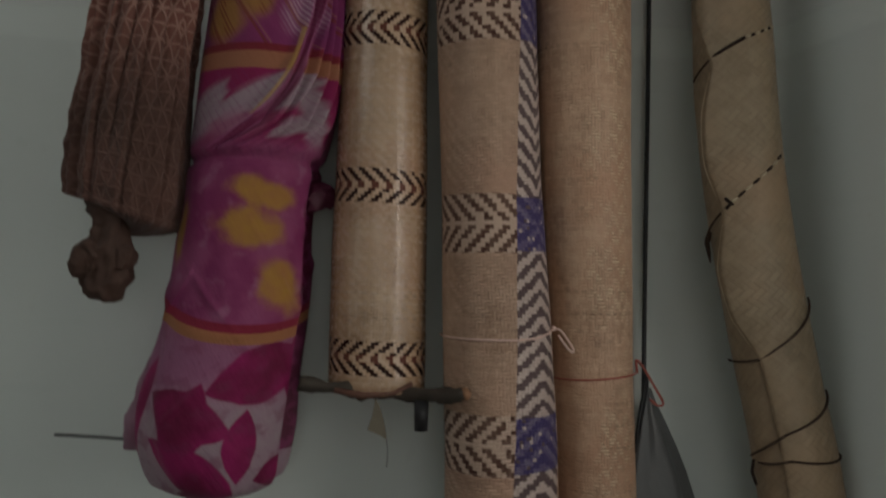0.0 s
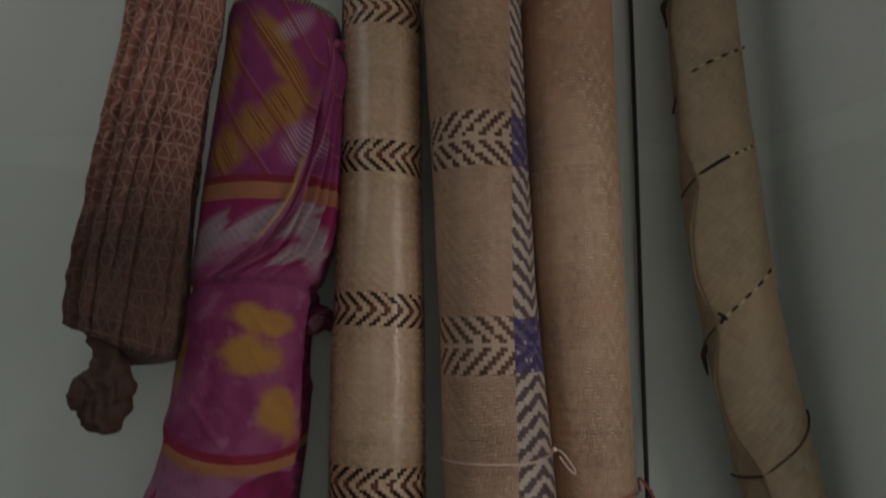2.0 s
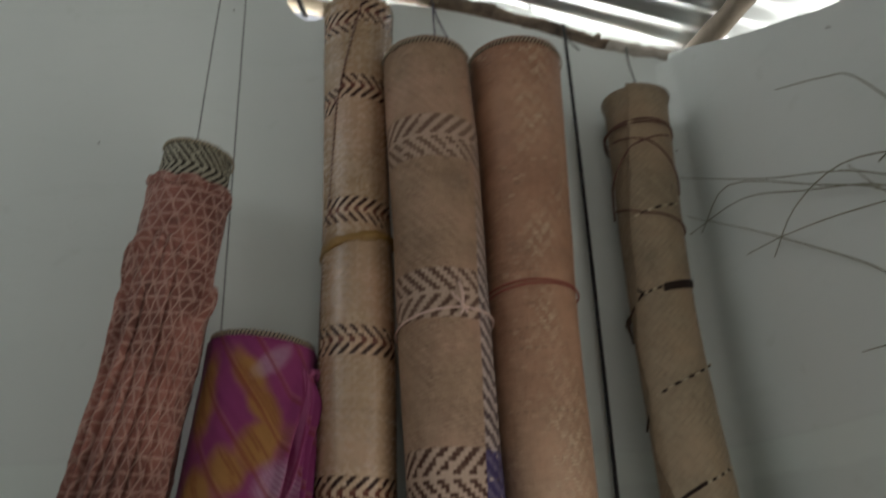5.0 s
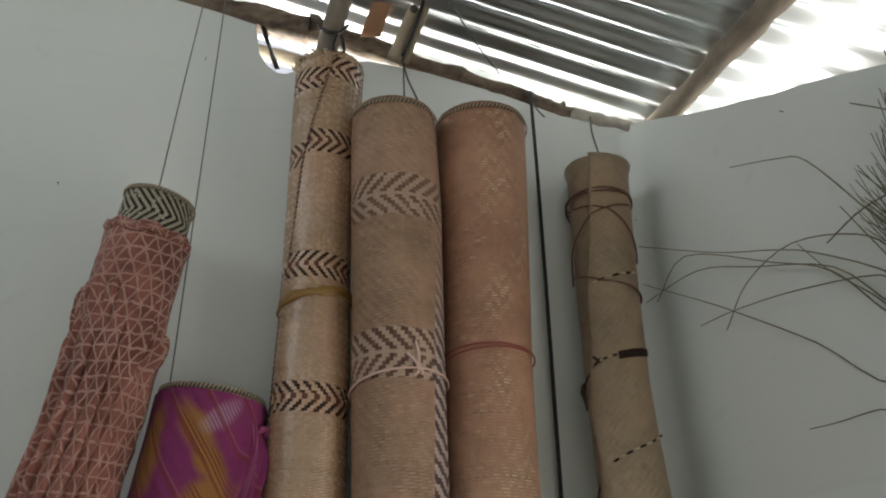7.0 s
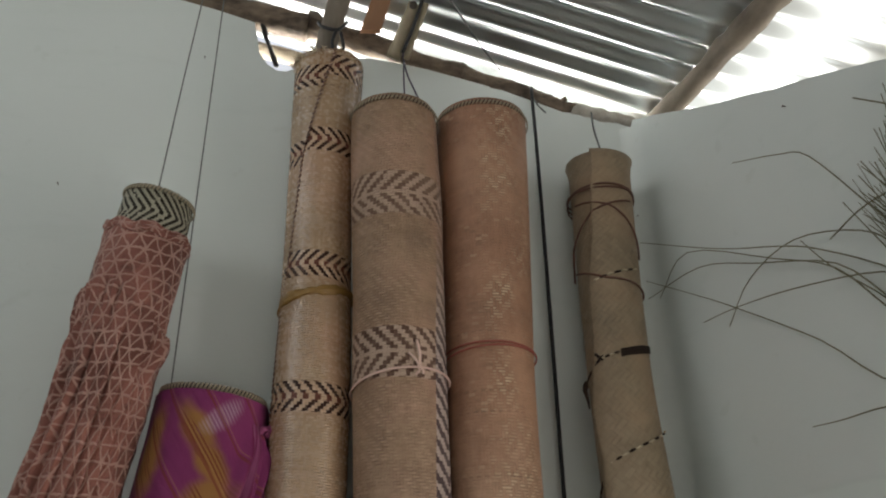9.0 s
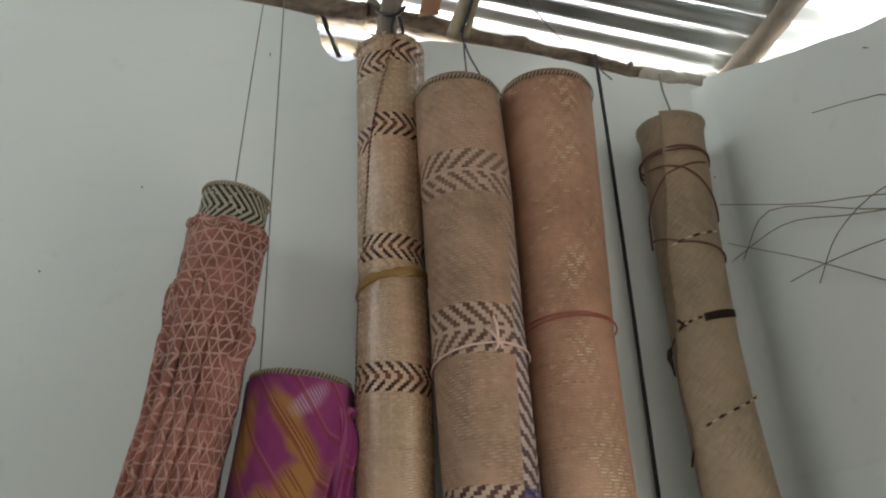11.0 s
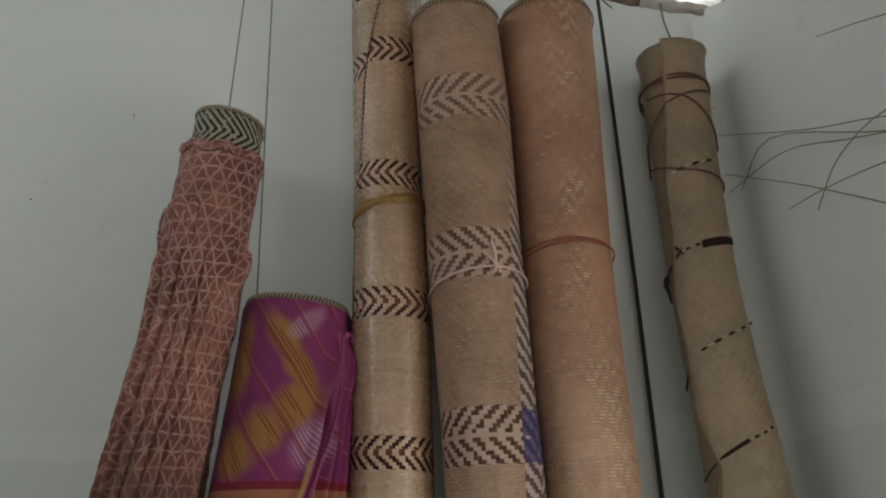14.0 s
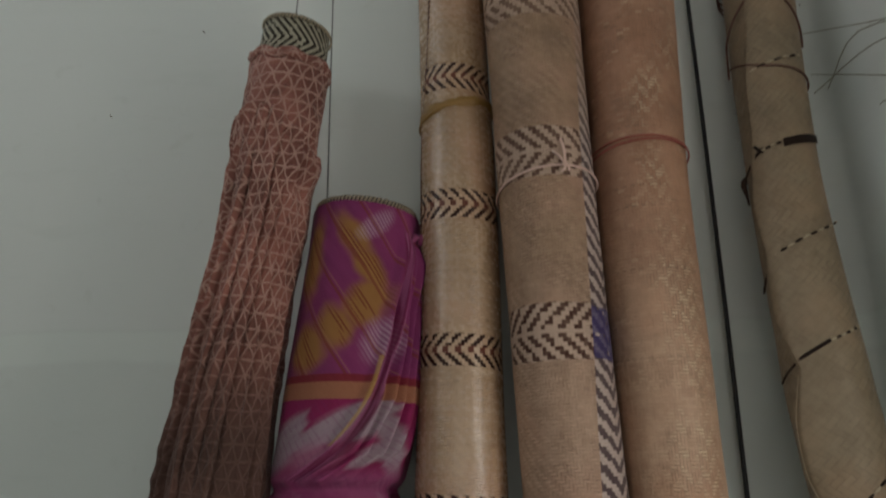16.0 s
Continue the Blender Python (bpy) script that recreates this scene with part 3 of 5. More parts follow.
def rolled_sheet(axis, z0, z1, seam, turns=1.5, thick=0.003, pitch=0.0045, nz=90, per=72, shape=None, arc=None, flare=None, slip=0.0):
    """A woven mat rolled up: one long spiral sheet with thickness. seam: the angle of its free edge, by height."""
    bm = bmesh.new()
    ns = int(per * turns)
    arc = arc or axis.at((z0 + z1) / 2)[2]
    outer, inner, uvs = [], [], []
    for k in range(nz + 1):
        z = z0 + (z1 - z0) * k / nz
        x, y, r = axis.at(z)
        s0 = seam(z)
        ro, ri, ru = [], [], []
        for i in range(ns + 1):
            turn = i / per
            a = radians(s0 + 360.0 * turn)
            rr = r - pitch * turn + (shape(a, z) if shape else 0.0)
            if flare and turn < 0.12:
                rr += flare(z) * (1 - turn / 0.12) ** 2
            ca, sa = math.cos(a), math.sin(a)
            ro.append((x + rr * sa, y - rr * ca, z))
            ri.append((x + (rr - thick) * sa, y - (rr - thick) * ca, z))
            ru.append((radians(s0 + 360.0 * turn) * arc if s0 + 360.0 * turn < 180 else radians(s0 + 360.0 * turn - 360.0) * arc, z + slip * min(1.0, max(0.0, (turn - 0.5) / 0.25))))
        outer.append(ro), inner.append(ri), uvs.append(ru)
    layer = bm.loops.layers.uv.verify()

    def face(pts, q):
        f = bm.faces.new(pts)
        for loop, w in zip(f.loops, q):
            loop[layer].uv = w

    A = [[bm.verts.new(p) for p in row] for row in outer]
    B = [[bm.verts.new(p) for p in row] for row in inner]
    for k in range(nz):
        for i in range(ns):
            q = [uvs[k][i], uvs[k][i + 1], uvs[k + 1][i + 1], uvs[k + 1][i]]
            if abs(q[1][0] - q[0][0]) > 0.1:
                q[1], q[2] = (q[0][0] + 0.008, q[1][1]), (q[3][0] + 0.008, q[2][1])
            face((A[k][i], A[k][i + 1], A[k + 1][i + 1], A[k + 1][i]), q)
            face((B[k][i + 1], B[k][i], B[k + 1][i], B[k + 1][i + 1]), (q[1], q[0], q[3], q[2]))
        for i in (0, ns):
            q = [uvs[k][i], uvs[k][i], uvs[k + 1][i], uvs[k + 1][i]]
            pts = (A[k][i], A[k + 1][i], B[k + 1][i], B[k][i])
            face(pts if i == 0 else tuple(reversed(pts)), q)
    for k in (0, nz):
        for i in range(ns):
            pts = (A[k][i], B[k][i], B[k][i + 1], A[k][i + 1])
            face(pts if k == 0 else tuple(reversed(pts)), [uvs[k][i]] * 4)
    return bm


def ring(axis, zfun, start, end, radius, out=0.002, flat=1.0, n=40, sides=6, bm=None):
    """A string or band round a roll, from one angle to another."""
    pts = []
    for i in range(n + 1):
        a = start + (end - start) * i / n
        pts.append(axis.on(zfun(a), a, out))
    return tube(pts, radius, sides, bm, flat)


def strap(axis, zfun, start, end, height, thick=0.003, out=0.0005, n=48, wave=1.0):
    """A flat band round a roll."""
    bm = bmesh.new()
    rows = [[], [], [], []]
    for i in range(n + 1):
        a = start + (end - start) * i / n
        z = zfun(a)
        h = height * (1 + wave * (0.25 * math.sin(a * 0.09) + 0.12 * math.sin(a * 0.31)))
        for row, dz, o in zip(rows, (-h / 2, -h / 2 + 0.001, h / 2 - 0.001, h / 2), (out, out + thick, out + thick, out)):
            row.append(axis.on(z + dz, a, o))
    grid(bm, rows)
    return bm


def lumps(a, z, seed, amount):
    return amount * (noise.noise(Vector((math.sin(a) * 1.2 + seed, math.cos(a) * 1.2, z * 2.6))) + 0.5 * noise.noise(Vector((math.sin(a) * 3 + seed, math.cos(a) * 3, z * 9))))


# ---- the room ----
CORNER, LEFT, FRONT = 0.963, -3.4, -3.4


def wall_y(x):
    """The back wall runs a little askew, away to the left."""
    return 0.11 - 0.1 * x


def roof_z(x, y):
    return 3.291 - 0.278 * x + 0.057 * y


def build_room():
    rng = random.Random(4)
    # north wall: its ragged top runs under the sloping pole, with a hole broken through near the post
    top = [(-3.5, 4.046), (-3.191, 3.967), (-1.909, 3.642), (-1.021, 3.416), (-0.495, 3.288), (-0.215, 3.219), (-0.112, 3.187), (-0.099, 3.134), (-0.090, 3.082), (-0.065, 3.043), (-0.036, 3.023), (-0.011, 3.023), (0.001, 3.031), (0.023, 3.027), (0.033, 3.063), (0.055, 3.088), (0.129, 3.086), (0.166, 3.091), (0.213, 3.094), (0.316, 3.082), (0.378, 3.072), (0.469, 3.051), (0.590, 3.021), (0.679, 2.990), (0.767, 2.960), (0.815, 2.960), (0.873, 2.936), (0.921, 2.938), (0.971, 2.923), (1.077, 2.914)]
    outline = [(top[-1][0], wall_y(top[-1][0]), 0), (-3.5, wall_y(-3.5), 0)] + [(x, wall_y(x), z) for x, z in top]
    ob = mesh_object("wall_north", slab(outline, Vector((0, 0.11, 0))), M["plaster"], False)
    tagged(ob, "white painted plaster wall with a ragged top", "wall", kind="structure")
    # the end of the pole is smeared with plaster down to the corner
    pts = [Vector((x, wall_y(x) + 0.008, float(np.interp(x, [0.786, 0.865, 0.978], [2.982, 2.966, 2.946])) - 0.002)) for x in np.linspace(0.795, 0.975, 40)]
    bm = tube(pts, [0.0235 + 0.0035 * noise.noise(p * 30) - 0.003 * (p.x - 0.785) / 0.18 for p in pts], 16)
    for v in bm.verts:
        v.co += 0.004 * noise.noise_vector(v.co * 45)
    part("plaster_daub", bm, M["dust"], ob, "dusty plaster smeared over the pole")
    # east wall: lower towards the room, an open window beyond the grass
    ys = [0.0, -0.08, -0.16, -0.26, -0.35, -0.45, -0.52, -0.6, -0.7, -0.8, -0.95, -1.1, -1.3]
    zs = [2.945, 2.905, 2.856, 2.80, 2.753, 2.70, 2.655, 2.622, 2.572, 2.525, 2.46, 2.42, 2.40]
    edge = []
    for y, z in zip(ys, zs):
        edge.append((CORNER + 0.05 * -y, y, z + rng.uniform(-0.006, 0.006)))
    x1 = CORNER + 0.05 * 1.5
    xa = CORNER + 0.05 * 1.0
    edge = [p for p in edge if p[1] > -0.96]
    xb = CORNER + 0.05 * 0.8
    outline = [(CORNER - 0.001, 0.02, 0.0), (CORNER - 0.001, 0.02, 2.945)] + edge + [(xa, -1.0, 2.45), (xa, -1.0, 1.95), (xb, -0.8, 1.95), (xb, -0.8, 0.0)]
    tagged(mesh_object("wall_east", slab(outline, Vector((0.11, 0, 0))), M["plaster"], False), "white painted plaster wall with a worn uneven top", "wall", kind="structure")
    bm = box(x1, x1 + 0.11, FRONT, -1.4, 0, 2.42)
    box(x1, x1 + 0.11, -1.4, -1.0, 1.95, 2.42, bm)
    box(x1, x1 + 0.11, -1.4, -0.8, 0, 1.0, bm)
    tagged(mesh_object("wall_east_far", bm, M["plaster"], False), "white painted plaster wall beside the open window hole", "wall", kind="structure")
    # unseen; its top is set so the low part of the room stays darker
    tagged(mesh_object("wall_west", box(LEFT - 0.1, LEFT, FRONT, wall_y(LEFT), 0, 3.2), M["plaster"], False), "unseen white plaster wall open below the roof, shading the lower room", "wall", kind="structure")
    # unseen; doorway and sloping top are set to shape the fill light
    outline = [(LEFT - 0.1, FRONT, 0), (-0.8, FRONT, 0), (-0.8, FRONT, 2.12), (0.8, FRONT, 2.12), (0.8, FRONT, 0), (x1 + 0.11, FRONT, 0), (x1 + 0.11, FRONT, 2.80), (LEFT - 0.1, FRONT, 3.45)]
    bm = slab(outline, Vector((0, -0.1, 0)))
    tagged(mesh_object("wall_south", bm, M["plaster"], False), "unseen white plaster wall, doorway and top set to shape fill light", "wall", kind="structure")
    tagged(mesh_object("floor", slab([(LEFT, FRONT, 0), (x1, FRONT, 0), (x1, 0.0, 0), (LEFT, wall_y(LEFT), 0)], Vector((0, 0, -0.05))), M["floor"], False), "grey cement floor", "floor", kind="structure")
    bm = bmesh.new()
    bmesh.ops.create_grid(bm, x_segments=2, y_segments=2, size=60, matrix=Matrix.Translation((0, 0, -0.06)))
    tagged(mesh_object("ground", bm, M["earth"], False), "dry bare earth outside", "ground", kind="structure")
    # the plaster is rounded off in the corner
    bm = bmesh.new()
    rows = []
    for k in range(61):
        z = 2.915 * k / 60
        r = 0.035 + 0.012 * noise.noise(Vector((0, 4, z * 3)))
        row = []
        for i in range(11):
            f = i / 10
            a = math.pi / 2 * f
            row.append((CORNER - r + r * math.sin(a) + 0.0015 * f, -r + r * math.cos(a) + 0.0168 * (1 - f), z))
        rows.append(row)
    grid(bm, rows)
    tagged(mesh_object("trim", bm, M["plaster"]), "rounded white plaster in the corner of the walls", "plaster", kind="structure")
    # corrugated roof, its waves running down to the right
    bm = bmesh.new()
    pitch, amp, y0, y1 = 0.0813, 0.010, 0.24, -3.9
    n = int((y0 - y1) / pitch * 10)
    xs = [-4.0 + 0.272 * k for k in range(21)]
    for lift in (0.0, 0.0012):
        rows = []
        for x in xs:
            across = [y0 + (y1 - y0) * i / n for i in range(n + 1)]
            rows.append([(x, wall_y(x) + d, roof_z(x, wall_y(x) + d) + lift - amp * math.sin(2 * math.pi * d / pitch)) for d in across])
        grid(bm, rows)
    tagged(mesh_object("ceiling", bm, M["iron"]), "corrugated galvanised iron roof sheets, unlined", "roof", kind="structure")


def bark(bm, amount, scale, seed=0.0):
    """Roughens a round timber."""
    shift = Vector((seed, 2 * seed, 0))
    for v in bm.verts:
        q = Vector((v.co.x * 0.45, v.co.y, v.co.z)) * scale + shift
        v.co += amount * noise.noise_vector(q) + 0.45 * amount * noise.noise_vector(q * 2.7)
    return bm


def build_roof_timber():
    # the rough pole that lies along the top of the wall; a thicker beam ends beside the post
    pole = thing("wall_pole", "rough dirty wooden pole along the top of the wall", "pole")
    line = [(0.044, 3.199), (0.139, 3.173), (0.265, 3.140), (0.342, 3.115), (0.449, 3.087), (0.545, 3.054), (0.620, 3.037), (0.702, 3.009), (0.775, 2.986), (0.865, 2.966), (0.978, 2.946)]
    pts, rad = [], []
    for p in spline([(x, wall_y(x) + 0.012, z) for x, z in line], 8):
        pts.append(p + Vector((0, 0.005 * noise.noise(p * 7), 0.004 * noise.noise(p * 9 + Vector((3, 0, 0))))))
        rad.append((0.030 if p.x < 0.3 else 0.0265 - 0.006 * min(1.0, (p.x - 0.3) / 0.6)) + 0.004 * noise.noise(p * 14))
    part("trunk", bark(tube(pts, rad, 18), 0.006, 55), M["wood"], pole)
    for x, z, s in ((0.482, 3.076, 0.027), (0.769, 2.989, 0.025), (0.316, 3.122, 0.029)):
        pts = [(x - 0.005, wall_y(x) + 0.012, z + 0.001), (x, wall_y(x) + 0.012, z), (x + 0.006, wall_y(x) + 0.012, z - 0.001)]
        part("knot", bark(tube(pts, [s - 0.004, s + 0.0035, s - 0.003], 14), 0.005, 60, x), M["wood"], pole)
    beam = thing("wall_beam", "thick weathered wooden beam ending above the wall hole", "beam")
    pts = spline([(-2.738, 0.405, 3.857), (-1.644, 0.296, 3.592), (-0.901, 0.219, 3.411), (-0.382, 0.165, 3.288), (-0.161, 0.142, 3.235), (-0.052, 0.13, 3.213), (0.038, 0.121, 3.195)], 9)
    part("trunk", bark(tube(pts, [0.024 + 0.014 * min(1.0, max(0.0, (p.x + 0.45) / 0.4)) + 0.003 * noise.noise(p * 12) for p in pts], 16), 0.007, 38, 5.0), M["wood"], beam)
    part("splinter", bark(tube([(0.038, 0.093, 3.226), (0.057, 0.089, 3.218), (0.076, 0.09, 3.203)], [0.010, 0.013, 0.008], 8), 0.004, 60), M["post"], beam)
    # purlin over the low wall
    purlin = thing("purlin", "dirty round wooden purlin under the roof sheets", "purlin")
    pts = [Vector((1.045 + 0.010 * noise.noise(Vector((y * 1.5, 0, 1))), y, roof_z(1.04, y) - 0.048 + 0.005 * noise.noise(Vector((y * 2, 5, 1))))) for y in np.linspace(0.42, -3.3, 90)]
    part("trunk", bark(tube(pts, [0.031 + 0.005 * noise.noise(p * 5) for p in pts], 18), 0.008, 22, 2.0), M["dirty"], purlin)
    # second pole outside, seen through the hole
    outer = thing("eaves_pole", "pale wooden pole outside under the eaves", "pole")
    pts = [Vector((x, 0.27 - 0.1 * x, 3.215 - 0.232 * (x + 0.05) + 0.003 * noise.noise(Vector((x * 6, 0, 0))))) for x in np.linspace(-1.2, 0.62, 40)]
    part("trunk", bark(tube(pts, 0.024, 12), 0.005, 30), M["dirty"], outer)
    # the post over the brown-banded mat, lashed with a black strap
    post = thing("roof_post", "short grey wooden post lashed to the pole with black rubber", "post")
    part("timber", bark(tube(spline([(0.08, 0.043, 2.989), (0.087, 0.042, 3.074), (0.102, 0.039, 3.168), (0.119, 0.034, 3.267)], 8), [0.027 + 0.0002 * k for k in range(25)], 14), 0.004, 40), M["post"], post)
    part("lashing", tube(spline([(0.061, 0.037, 3.146), (0.072, 0.014, 3.114), (0.108, -0.001, 3.097), (0.127, 0.009, 3.123), (0.139, 0.032, 3.159)], 6), 0.0048, 8), M["black"], post, "black rubber lashing")
    part("hanging_loop", tube(spline([(0.109, 0, 3.097), (0.1, -0.005, 3.056), (0.103, -0.013, 3.013), (0.114, -0.014, 3.002), (0.129, -0.01, 3.032), (0.12, -0.003, 3.089)], 6), [0.0048] * 31, 8), M["black"], post, "black rubber loop")
    # split bamboo post
    bam = thing("bamboo_post", "short pale bamboo post split along one side", "post")
    cane = part("cane", bark(tube(spline([(0.269, 0.032, 3.058), (0.29, -0.01, 3.117), (0.314, -0.061, 3.179)], 8), [0.0195] * 17, 16), 0.0035, 40, 3.0), M["bamboo"], bam)
    part("split_piece", bark(tube(spline([(0.305, 0.019, 3.051), (0.321, -0.021, 3.108), (0.342, -0.07, 3.178)], 8), [0.0085] * 17, 10), 0.003, 45, 7.0), M["bamboo"], bam)
    # dark lump and black tube stand for shade in the hole and split
    bm = bmesh.new()
    bmesh.ops.create_uvsphere(bm, u_segments=12, v_segments=8, radius=0.014, matrix=Matrix.Translation((0.305, -0.076, 3.159)) @ Matrix.Diagonal((0.75, 0.35, 0.9, 1)))
    part("hole_lump", bark(bm, 0.004, 50), M["peg"], cane, "dark lump standing in for a shaded hole in the cane")
    part("strand", tube(spline([(0.33, -0.08, 3.193), (0.326, -0.075, 3.169), (0.31, -0.037, 3.109), (0.291, 0.006, 3.059)], 6), [0.0048] * 19, 6), M["black"], bam, "black tube standing in for the shaded split")
    plank = thing("roof_plank", "reddish brown sawn plank standing under the roof", "plank")
    part("board", slab([(0.179, 0.036, 3.147), (0.235, 0.031, 3.154), (0.252, -0.022, 3.219), (0.199, -0.017, 3.219)], Vector((0, 0.018, 0))), M["plank"], plank, smooth=False)
    # a torn strap hangs in the hole
    strap_ = thing("torn_strap", "torn dark rubber strap hanging in the wall hole", "strap")
    pts = spline([(-0.087, 0.124, 3.183), (-0.077, 0.121, 3.143), (-0.063, 0.116, 3.104), (-0.049, 0.115, 3.067), (-0.039, 0.114, 3.037)], 6)
    part("band", bark(tube(pts, [0.011 + 0.0015 * math.sin(k * 0.4) for k in range(len(pts))], 10, flat=0.4), 0.003, 40), M["black"], strap_)
    wire = thing("roof_wire", "thin grey wire between roof and pole", "wire")
    part("strand", tube(spline([(0.395, -0.112, 3.171), (0.434, -0.084, 3.146), (0.498, -0.036, 3.102), (0.577, 0.015, 3.06)], 6), 0.0028, 6), M["cord"], wire)


build_room()
build_roof_timber()


# ---- the hanging rolls ----
A3 = Axis([(2.93, 0.089, -0.098, 0.0865), (2.84, 0.089, -0.098, 0.085), (2.65, 0.089, -0.096, 0.077), (2.5, 0.092, -0.09, 0.071), (2.38, 0.095, -0.085, 0.0685), (2.19, 0.096, -0.09, 0.0765),
           (1.95, 0.099, -0.095, 0.0785), (1.72, 0.097, -0.095, 0.080), (1.51, 0.093, -0.098, 0.0855), (1.30, 0.090, -0.10, 0.0895), (1.10, 0.089, -0.10, 0.0895)])
A4 = Axis([(2.85, 0.247, -0.118, 0.104), (2.74, 0.248, -0.118, 0.1035), (2.53, 0.259, -0.115, 0.1055), (2.32, 0.267, -0.112, 0.1010), (2.1, 0.273, -0.11, 0.0995), (1.94, 0.279, -0.108, 0.0975), (1.72, 0.288, -0.108, 0.0965),
           (1.51, 0.296, -0.108, 0.0960), (1.31, 0.305, -0.112, 0.1015), (1.10, 0.315, -0.118, 0.1065), (0.93, 0.320, -0.12, 0.1085), (0.75, 0.322, -0.12, 0.1085)])
A5 = Axis([(2.88, 0.470, -0.112, 0.116), (2.75, 0.470, -0.112, 0.114), (2.5, 0.471, -0.110, 0.105), (2.2, 0.468, -0.108, 0.0975), (1.95, 0.469, -0.106, 0.0955), (1.78, 0.475, -0.103, 0.0935), (1.5, 0.483, -0.10, 0.089), (1.3, 0.496, -0.095, 0.084),
           (1.0, 0.509, -0.09, 0.079), (0.7, 0.523, -0.09, 0.078)])
A6 = Axis([(2.76, 0.786, -0.093, 0.081), (2.64, 0.780, -0.095, 0.0800), (2.44, 0.768, -0.106, 0.0770), (2.22, 0.760, -0.119, 0.0730), (2.03, 0.756, -0.131, 0.0740), (1.8, 0.760, -0.146, 0.0760), (1.63, 0.765, -0.155, 0.0785), (1.42, 0.786, -0.168, 0.0795),
           (1.2, 0.821, -0.181, 0.079), (1.05, 0.850, -0.191, 0.0785), (0.93, 0.874, -0.198, 0.080), (0.7, 0.887, -0.205, 0.081)])
A1 = Axis([(2.47, -0.243, -0.1, 0.0775), (2.39, -0.252, -0.105, 0.081), (2.26, -0.266, -0.108, 0.0815), (2.143, -0.278, -0.11, 0.080), (2.027, -0.285, -0.11, 0.0835), (1.919, -0.301, -0.11, 0.0865), (1.817, -0.317, -0.11, 0.0905),
           (1.75, -0.324, -0.111, 0.0925), (1.649, -0.334, -0.112, 0.0955), (1.582, -0.340, -0.113, 0.0975), (1.5, -0.346, -0.114, 0.0985), (1.4, -0.350, -0.114, 0.096)])
A2 = Axis([(2.05, -0.086, -0.118, 0.102), (2.0, -0.088, -0.12, 0.1035), (1.9, -0.093, -0.123, 0.110), (1.8, -0.1, -0.125, 0.1135), (1.7, -0.108, -0.128, 0.118), (1.6, -0.115, -0.13, 0.1195), (1.5, -0.138, -0.125, 0.112), (1.4, -0.149, -0.125, 0.1125),
           (1.3, -0.155, -0.127, 0.1165), (1.2, -0.17, -0.135, 0.124), (1.1, -0.190, -0.14, 0.132), (1.03, -0.188, -0.138, 0.126), (0.95, -0.180, -0.13, 0.10)])


def build_brown_mat():
    mat = thing("rolled_mat", "tall rolled straw mat with dark brown chevron bands", "rolled mat", group="hanging rolled mats")
    mat.location, mat.scale = (0.0007, 0.0539, -0.0542), (1.035, 1.035, 1.035)
    seam = lambda z: float(np.interp(z, [1.1, 2.25, 2.4, 2.57, 2.69, 2.85, 2.93], [-118, -75, -62, -46, -26, 0, 8]))
    part("straw_sheet", rolled_sheet(A3, 1.118, 2.874, seam, 1.6, shape=lambda a, z: lumps(a, z, 1.0, 0.0022) + 0.010 * bump((math.degrees(a) + 180) % 360 - 180, -100, 38) * bump(z, 2.42, 0.24), arc=0.078, slip=0.03), M["mat_brown"], mat)
    # the braided edge runs down the slanting seam, with loose straw at its top
    bm = bmesh.new()
    rng = random.Random(31)
    z = 1.99
    while z < 2.868:
        a = seam(z) + 3.0
        p, q = A3.on(z, a - 2.6, 0.0012), A3.on(z + 0.0075, a + 2.6, 0.0016)
        tube([p, (p + q) / 2 + Vector((0, -0.0008, 0)), q], [0.0012, 0.0021, 0.0012], 5, bm)
        z += 0.0118
    part("braided_edge", bm, M["raffia"], mat, "dark stitches along the seam")
    bm = bmesh.new()
    for k in range(90):
        a = rng.uniform(-95, -25) if k < 65 else rng.uniform(-25, 60)
        p = A3.on(2.868 + rng.uniform(-0.012, 0.006), a, rng.uniform(-0.004, 0.002))
        lean = Vector((rng.uniform(-0.012, 0.008), rng.uniform(-0.006, 0.004), rng.uniform(0.0, 0.010 if k < 65 else 0.005)))
        tube([p, p + lean * 0.5 + Vector((0, 0, 0.002)), p + lean], [0.0016, 0.0014, 0.0007], 4, bm)
    part("frayed_end", bm, M["pale_raffia"], mat, "frayed straw ends")
    zt = lambda a: 2.262 + 0.012 * math.sin(radians(a + 10))
    part("tie_band", bark(strap(A3, zt, -185, 185, 0.018, n=120), 0.003, 55), M["ochre"], mat, "ochre yellow tie band")
    part("tie_band", strap(A3, lambda a: 2.256 + 0.020 * math.sin(radians(a + 20)), -185, 185, 0.007, 0.005, n=120), M["ochre"], mat, "ochre yellow tie band")


def tilt(bm, axis, z0, z1, slope):
    """Tips the end of a leaning roll over: nothing at z0, all at z1."""
    x = axis.at(z1)[0]
    for v in bm.verts:
        v.co.z += slope * (v.co.x - x) * min(1.0, max(0.0, (v.co.z - z0) / (z1 - z0)))
    return bm


